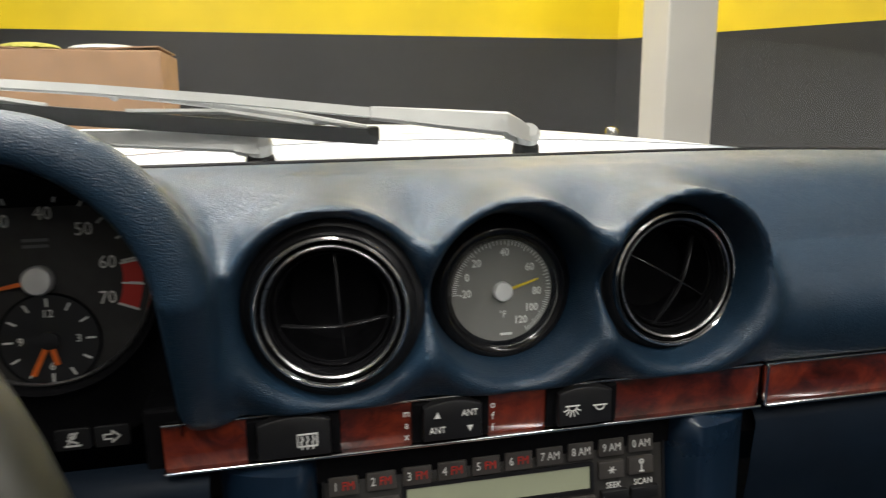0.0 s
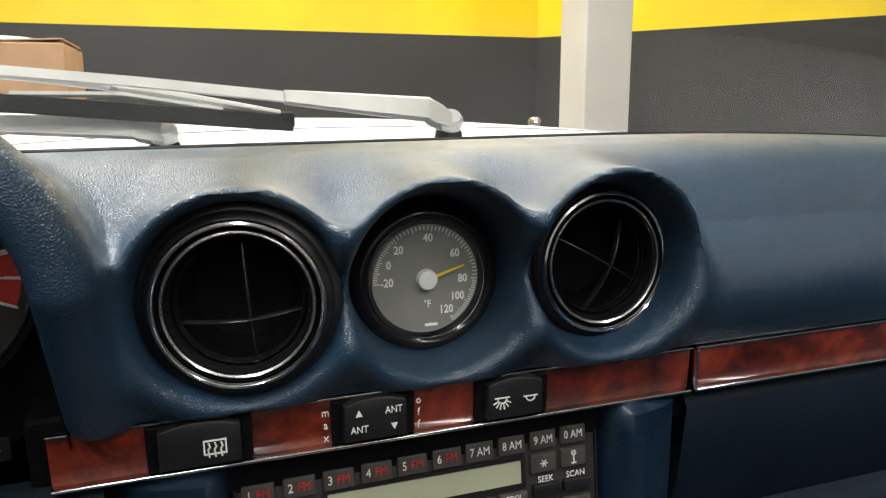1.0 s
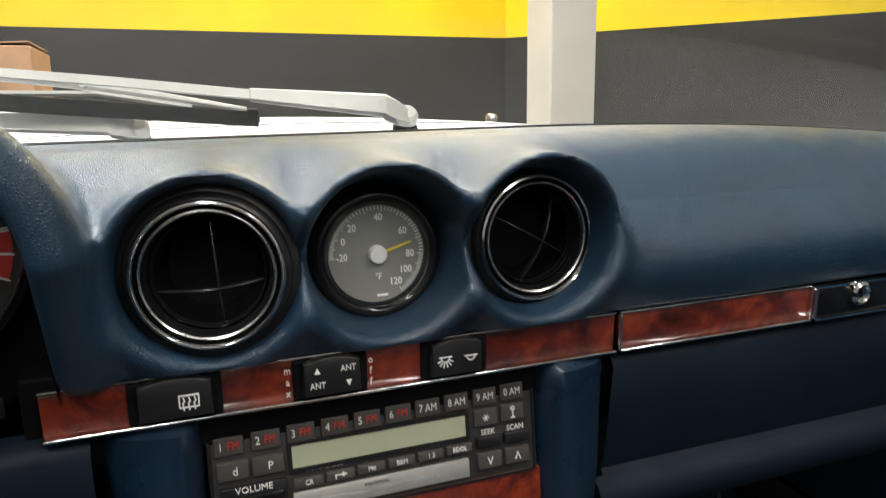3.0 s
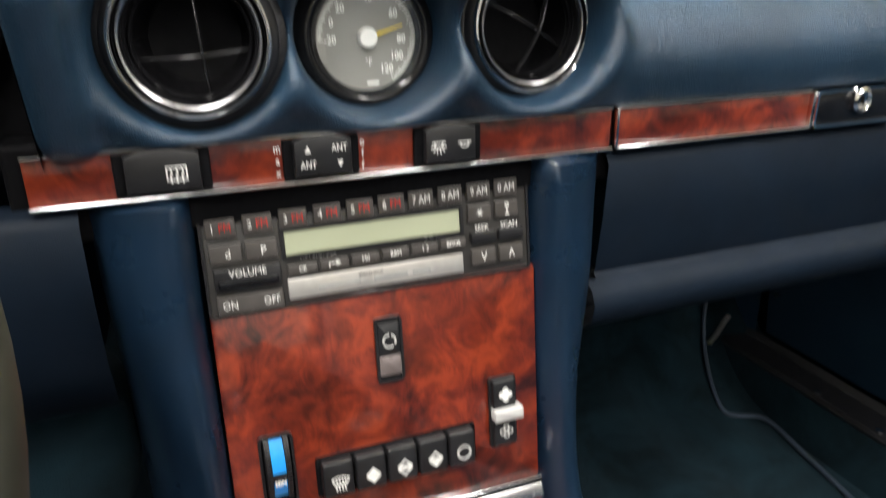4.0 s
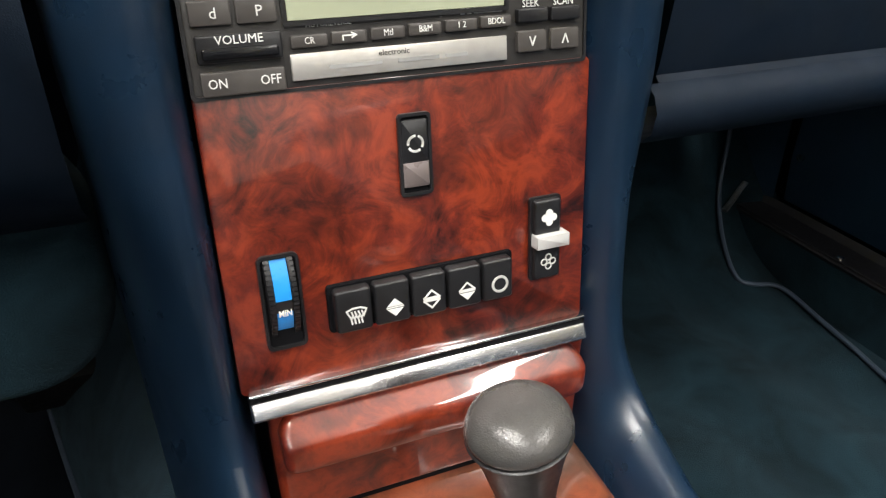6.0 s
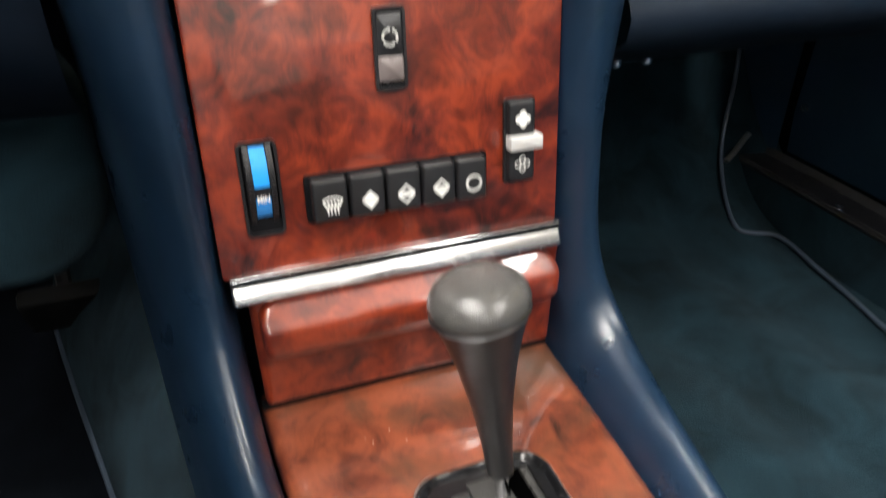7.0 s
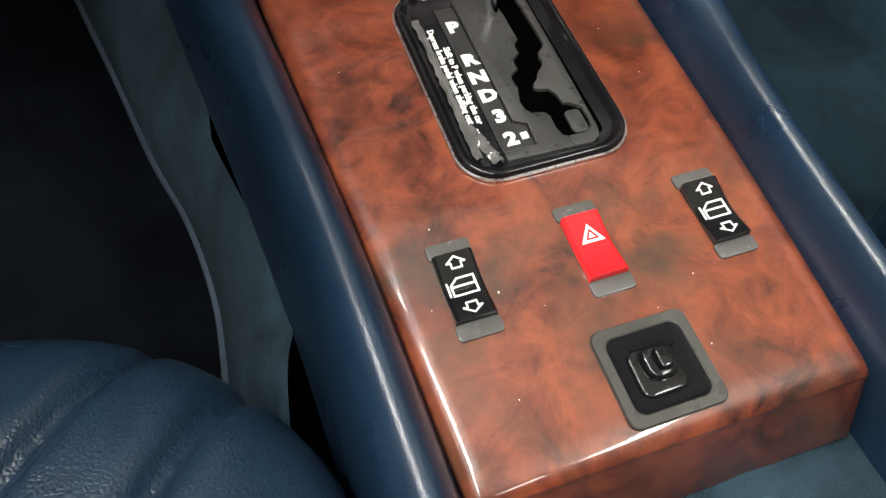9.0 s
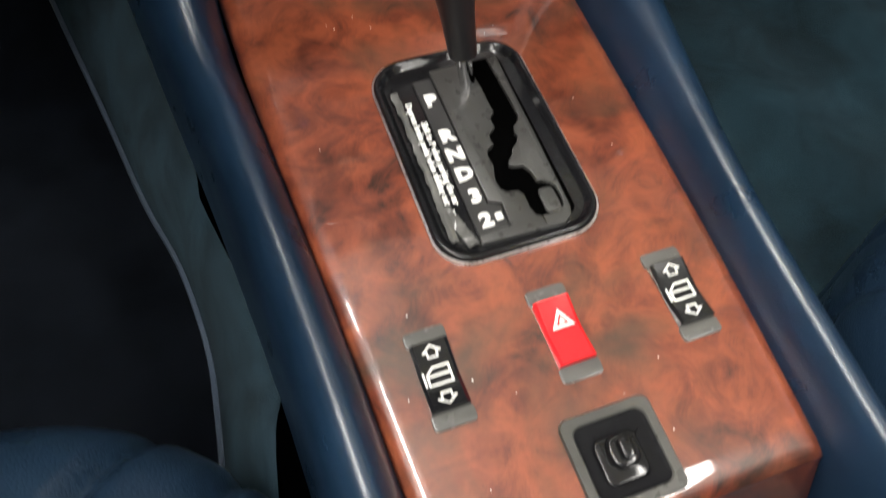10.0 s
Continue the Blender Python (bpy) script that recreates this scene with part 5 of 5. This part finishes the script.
K = T @ Matrix.Translation((0.0022, -0.0285, 0.0))
part("clock_face", lathe([(0.0215, 0.0002), (0.0215, 0.0008), (0.0, 0.0008)], K, 48), M_BLACK, cluster, "small black clock")
part("clock_ring", lathe([(0.0224, 0.0), (0.0224, 0.0016), (0.0214, 0.0010)], K, 48), M_MATT, cluster, smooth=True)
for k in range(12):
    part("tick", box((0.004, 0.0009, 0.0003), K @ Matrix.Rotation(radians(30 * k), 4, "Z") @ Matrix.Translation((0.0178, 0, 0.0012))), M_WHITE, cluster)
for v, a in ((12, 90), (3, 0), (6, 270), (9, 180)):
    x, y = polar(0.0125, a)
    text(str(v), 0.0052, K @ Matrix.Translation((x, y, 0.0012)), M_WHITE, cluster)
for a, L in ((283, 0.012), (243, 0.018)):
    part("clock_pointer", box((L, 0.0024, 0.0005), K @ Matrix.Rotation(radians(a), 4, "Z") @ Matrix.Translation((L / 2, 0, 0.0022))), M_ORANGE, cluster, "orange clock pointer")
part("clock_hub", lathe([(0.0042, 0), (0.0042, 0.003), (0, 0.0034)], K, 24), M_BLACK, cluster, smooth=True)
for x, k in ((-0.212, 0), (-0.194, 1)):
    w = part("warning_light", slab(rounded(0.0165, 0.011, 0.0015), 0.0012, facing(x, 0.0305, 0.7755, 4), 0.0004), M_BLACK, cluster)
    m = facing(x, 0.029, 0.7755, 4)
    if k:
        strokes([[(-0.0038, 0.0012), (0, 0.0012), (0, 0.003), (0.0038, 0), (0, -0.003), (0, -0.0012), (-0.0038, -0.0012), (-0.0038, 0.0012)]], 0.0007, m, M_WHITE, w)
    else:
        strokes([[(-0.0035, -0.003), (0.0035, -0.003)], arc(0.0013, 0, 360, 10, 0, 0.002), [(-0.0022, 0), (0.0022, -0.0018)], [(-0.002, -0.0018), (-0.0006, 0.0012), (0.0022, 0.0035)]], 0.0009, m, M_WHITE, w)

# steering wheel, close to the lens
wheel_t = thing("steering_wheel", "dark leather steering wheel rim with an olive reflection in its colour", "steering wheel", at=(-0.365, -0.16, 0.79))
W = facing(-0.370, -0.165, 0.765, 22)
# olive tint puts the yellow reflection on the blue-black rim into its colour
part("rim", join(*[lathe([(0.205 + 0.0145 * math.cos(a), 0.0145 * math.sin(a)) for a in [2 * math.pi * k / 16 for k in range(17)]], W, 96)]), plain("wheel_leather", (0.03, 0.03, 0.022), 0.4), wheel_t, smooth=True)
part("spoke", box((0.37, 0.07, 0.02), W @ Matrix.Translation((0, -0.01, -0.02)), 0.008), M_BLACK, wheel_t, smooth=True)
part("boss", box((0.15, 0.12, 0.05), W @ Matrix.Translation((0, 0, -0.02)), 0.02, 4), M_BLACK, wheel_t, smooth=True)

# ---- floor, tunnel, footwells, seats ----
tunnel = thing("tunnel_carpet", "dark teal carpeted transmission tunnel with a bound edge", "carpet", at=(0, 0, 0.25))
L0 = [(-0.225, 0.56, 0.44), (-0.186, 0.308, 0.40), (-0.150, 0.088, 0.386), (-0.128, -0.065, 0.385), (-0.1145, -0.134, 0.385), (-0.1035, -0.186, 0.384), (-0.1035, -0.215, 0.384), (-0.112, -0.245, 0.382), (-0.125, -0.36, 0.380)]
L1 = [(-0.290, 0.56, 0.30), (-0.242, 0.308, 0.30), (-0.196, 0.100, 0.30), (-0.1745, 0.0, 0.30), (-0.1565, -0.065, 0.30), (-0.1475, -0.130, 0.30), (-0.1480, -0.180, 0.30), (-0.152, -0.24, 0.30), (-0.158, -0.36, 0.30)]
a, b = smooth_line(L0, 5), smooth_line(L1, 5)
part("side", loft([[p + Vector((0.035, 0, 0.07)) * max(0.0, min(1.0, (p.y + 0.08) / 0.08))] + [p.lerp(q, k / 5) + Vector((-0.008 * math.sin(math.pi * k / 5), 0, 0)) for k in range(6)] + [q + Vector((0.004, 0, -0.01)), q + Vector((0.01, 0, -0.12))] for p, q in zip(a, b)]), M_LIT_SUEDE, tunnel, smooth=60)
part("binding", pipe(b, 0.0034, 8), M_PIPING, tunnel, "pale blue bound edge", smooth=True)
R0 = [(0.150, 0.50, 0.60), (0.150, 0.10, 0.50), (0.150, -0.03, 0.45), (0.140, -0.14, 0.40), (0.122, -0.24, 0.395), (0.102, -0.36, 0.39)]
R1 = [(0.20, 0.50, 0.40), (0.20, 0.10, 0.29), (0.195, -0.03, 0.27), (0.185, -0.14, 0.26), (0.17, -0.24, 0.26), (0.15, -0.36, 0.26)]
a, b = smooth_line(R0, 5), smooth_line(R1, 5)
part("side", loft([[p.lerp(q, k / 5) for k in range(6)] for p, q in zip(a, b)]), M_CARPET, tunnel, smooth=60)
part("rear_carpet", loft([[(x, y, 0.402 - 0.05 * max(0.0, -y - 0.40) + 0.002 * math.sin(x * 60 + y * 40)) for x in [-0.07 + 0.175 * k / 12 for k in range(13)]] for y in [-0.325 - 0.02 * k for k in range(8)]]), M_LIT_SUEDE, tunnel, "blue carpet behind the wood", smooth=60)

foot = thing("passenger_carpet", "dark teal carpet in the passenger footwell with a bound edge", "carpet", at=(0.4, 0.2, 0.27))
prof = smooth_line([(0, 0.56, 0.62), (0, 0.48, 0.50), (0, 0.41, 0.385), (0, 0.34, 0.315), (0, 0.25, 0.285), (0, 0.10, 0.272), (0, -0.2, 0.265), (0, -0.6, 0.26)], 5)
part("carpet_sheet", loft([[(0.15 + 0.55 * k / 14, p.y + 0.0, p.z + 0.006 * math.sin(k * 1.7 + p.y * 9)) for k in range(15)] for p in prof]), M_CARPET, foot, smooth=80)
part("binding", pipe(smooth_line([(0.660, 0.460, 0.478), (0.636, 0.430, 0.438), (0.611, 0.404, 0.380), (0.589, 0.370, 0.347), (0.570, 0.327, 0.317), (0.560, 0.290, 0.300), (0.574, 0.276, 0.296), (0.600, 0.267, 0.294), (0.609, 0.247, 0.291), (0.603, 0.190, 0.287), (0.597, 0.137, 0.284), (0.585, 0.060, 0.281), (0.570, -0.080, 0.277)], 5), 0.003, 8), M_PIPING, foot, "pale bound edge", smooth=True)
# near-black carpet: the footwell's shade is in the colour
tagged(part("driver_floor", loft([[(x, p.y, p.z - 0.05) for x in (-0.72, -0.4, -0.13)] for p in prof]), plain("shaded_carpet", (0.0045, 0.006, 0.009), 0.95, 0, 0.3, 30, 0.3, 0.05), smooth=60), "driver footwell carpet, near black to hold its shade", "carpet", kind="structure")

sill = thing("door_sill", "black door sill with bright screws and a metal edge", "sill", at=(0.66, 0.1, 0.33))
part("carpeted_side", loft([[(0.622, y, 0.262), (0.628, y, 0.320), (0.631, y, 0.344)] for y in (0.44, 0.2, -0.2, -0.6)]), M_CARPET, sill, "teal carpeted inner side", smooth=40)
part("plate", loft([[(0.631, y, 0.343), (0.629, y, 0.348), (0.634, y, 0.3525), (0.672, y, 0.352), (0.68, y, 0.36)] for y in (0.44, 0.2, -0.2, -0.6)]), M_SILL, sill, "dull black sill plate", smooth=30)
part("edge", pipe([(0.632, 0.43, 0.3515), (0.632, 0.0, 0.3515), (0.632, -0.5, 0.3515)], 0.0014, 6), M_BLACK, sill, smooth=True)
for y in (0.216, 0.125):
    part("screw", lathe([(0.005, 0), (0.005, 0.002), (0, 0.003)], Matrix.Translation((0.639, y, 0.352)), 14), M_CHROME, sill, "small bright screw", smooth=True)
kick = thing("door_panel", "dark blue vinyl door card with a bright pin", "door", at=(0.7, 0.1, 0.5))
part("card", loft([[(0.690, y, 0.36), (0.684, y, 0.42), (0.690, y, 0.55), (0.70, y, 0.80)] for y in (0.36, 0.1, -0.3, -0.7)]), M_DASH, kick, smooth=60)
part("kick_trim", loft([[(0.66, 0.60, z), (0.672, 0.43, z), (0.680, 0.37, z)] for z in (0.30, 0.5, 0.75)]), M_DASH, kick, smooth=60)
part("pin", lathe([(0.005, 0), (0.005, 0.006), (0, 0.007)], Matrix.Translation((0.686, 0.344, 0.429)) @ Matrix.Rotation(radians(-90), 4, "Y"), 14), M_CHROME, kick, smooth=True)
part("bracket", pipe([(0.598, 0.373, 0.353), (0.622, 0.385, 0.360), (0.640, 0.393, 0.371), (0.652, 0.398, 0.376)], 0.0045, 8, 0.5), M_STEEL, kick, "bright metal bracket", smooth=True)


def seat(name, x0, side, ahead, label):
    """A bucket seat cushion with side bolsters and radiating creases."""
    s = thing(name, label, "seat", "seats", at=(x0, -0.45, 0.2))

    def shape(X, Y, Z):
        U, V = (X - x0) * side, Y + 0.492 - ahead
        f = rrect(U, V, 0.245, 0.275, 0.14)
        crown = 0.476 - 1.1 * np.maximum(0, np.abs(U) - 0.12) ** 2 * 1.0 - 0.35 * np.maximum(0, V) ** 2
        crease = 0.0
        for c, a in ((-0.065, 0.6), (-0.003, 1.0), (0.040, 1.0), (0.10, 0.5)):
            bend = 0.010 * np.sin(V * 21 + c * 40)
            crease = crease + a * 0.0115 * np.exp(-((U * 0.81 - V * 0.58 - c + 0.5 * bend) / 0.0046) ** 2) * np.clip((V + 0.3) * 3, 0, 1)
        f = smax(f, Z - crown + 0.6 * crease, 0.055) + 0.25 * crease
        f = smax(f, 0.25 - Z, 0.01)
        return f

    part("cushion", nets("cushion", shape, (x0 - 0.26, -0.80, 0.24), (x0 + 0.26, -0.17, 0.485), 0.0033), M_SEAT, s, "blue leather cushion")
    part("base", box((0.40, 0.44, 0.06), pose(x0, -0.51, 0.228), 0.01), M_MATT, s)
    part("backrest", box((0.46, 0.14, 0.62), pose(x0, -0.85, 0.62, 12, 0, 0), 0.05, 4), M_SEAT, s, smooth=True)
    return s


seat("bucket_seat", -0.335, 1, 0.007, "dark blue leather driver seat with pleated creases")
seat("bucket_seat", 0.386, -1, 0.006, "dark blue leather passenger seat beside the console")

# pedals in the dark footwell
pedal = thing("pedal", "black pedal hanging in the dark driver footwell", "pedal", at=(-0.22, 0.3, 0.35))
part("pad", box((0.075, 0.02, 0.06), pose(-0.225, 0.30, 0.36, 30, 0, 0), 0.006), M_RUBBER, pedal, smooth=True)
part("arm", pipe([(-0.225, 0.31, 0.37), (-0.225, 0.36, 0.50), (-0.225, 0.38, 0.62)], 0.007, 8), M_BLACK, pedal, smooth=True)

# body shell that closes the cabin
M_SHELL = plain("dark_shell", (0.010, 0.014, 0.019), 0.9, 0, 0.3, 20, 0, 0.1)
shell = thing("body_shell", "dark inner body shell round the cabin", "car body", kind="structure", at=(0, 0, 0.15))
part("bulkhead", box((1.5, 0.03, 0.56), pose(0, 0.60, 0.46)), M_SHELL, shell)
part("floor_pan", box((1.5, 1.9, 0.03), pose(0, -0.28, 0.17)), M_SHELL, shell)
part("outer_side", box((0.03, 1.9, 0.54), pose(0.745, -0.28, 0.45)), M_SHELL, shell)
part("outer_side", box((0.03, 1.9, 0.54), pose(-0.745, -0.28, 0.45)), M_SHELL, shell)
part("rear_panel", box((1.5, 0.03, 0.6), pose(0, -1.23, 0.48)), M_SHELL, shell)

# dust specks on the lacquer
bm = bmesh.new()
rnd = random.Random(5)
for _ in range(26):
    x, y = rnd.uniform(-0.05, 0.085), rnd.uniform(-0.065, 0.21)
    r = rnd.uniform(0.0002, 0.00042)
    bmesh.ops.create_icosphere(bm, subdivisions=1, radius=r, matrix=on_top(x, y, 0.0001) @ Matrix.Diagonal((1, rnd.uniform(0.7, 1.6), 0.4, 1)))
tagged(part("dust", bm, M_WHITE), "pale dust specks on the lacquered wood", "dust", kind="stuff")
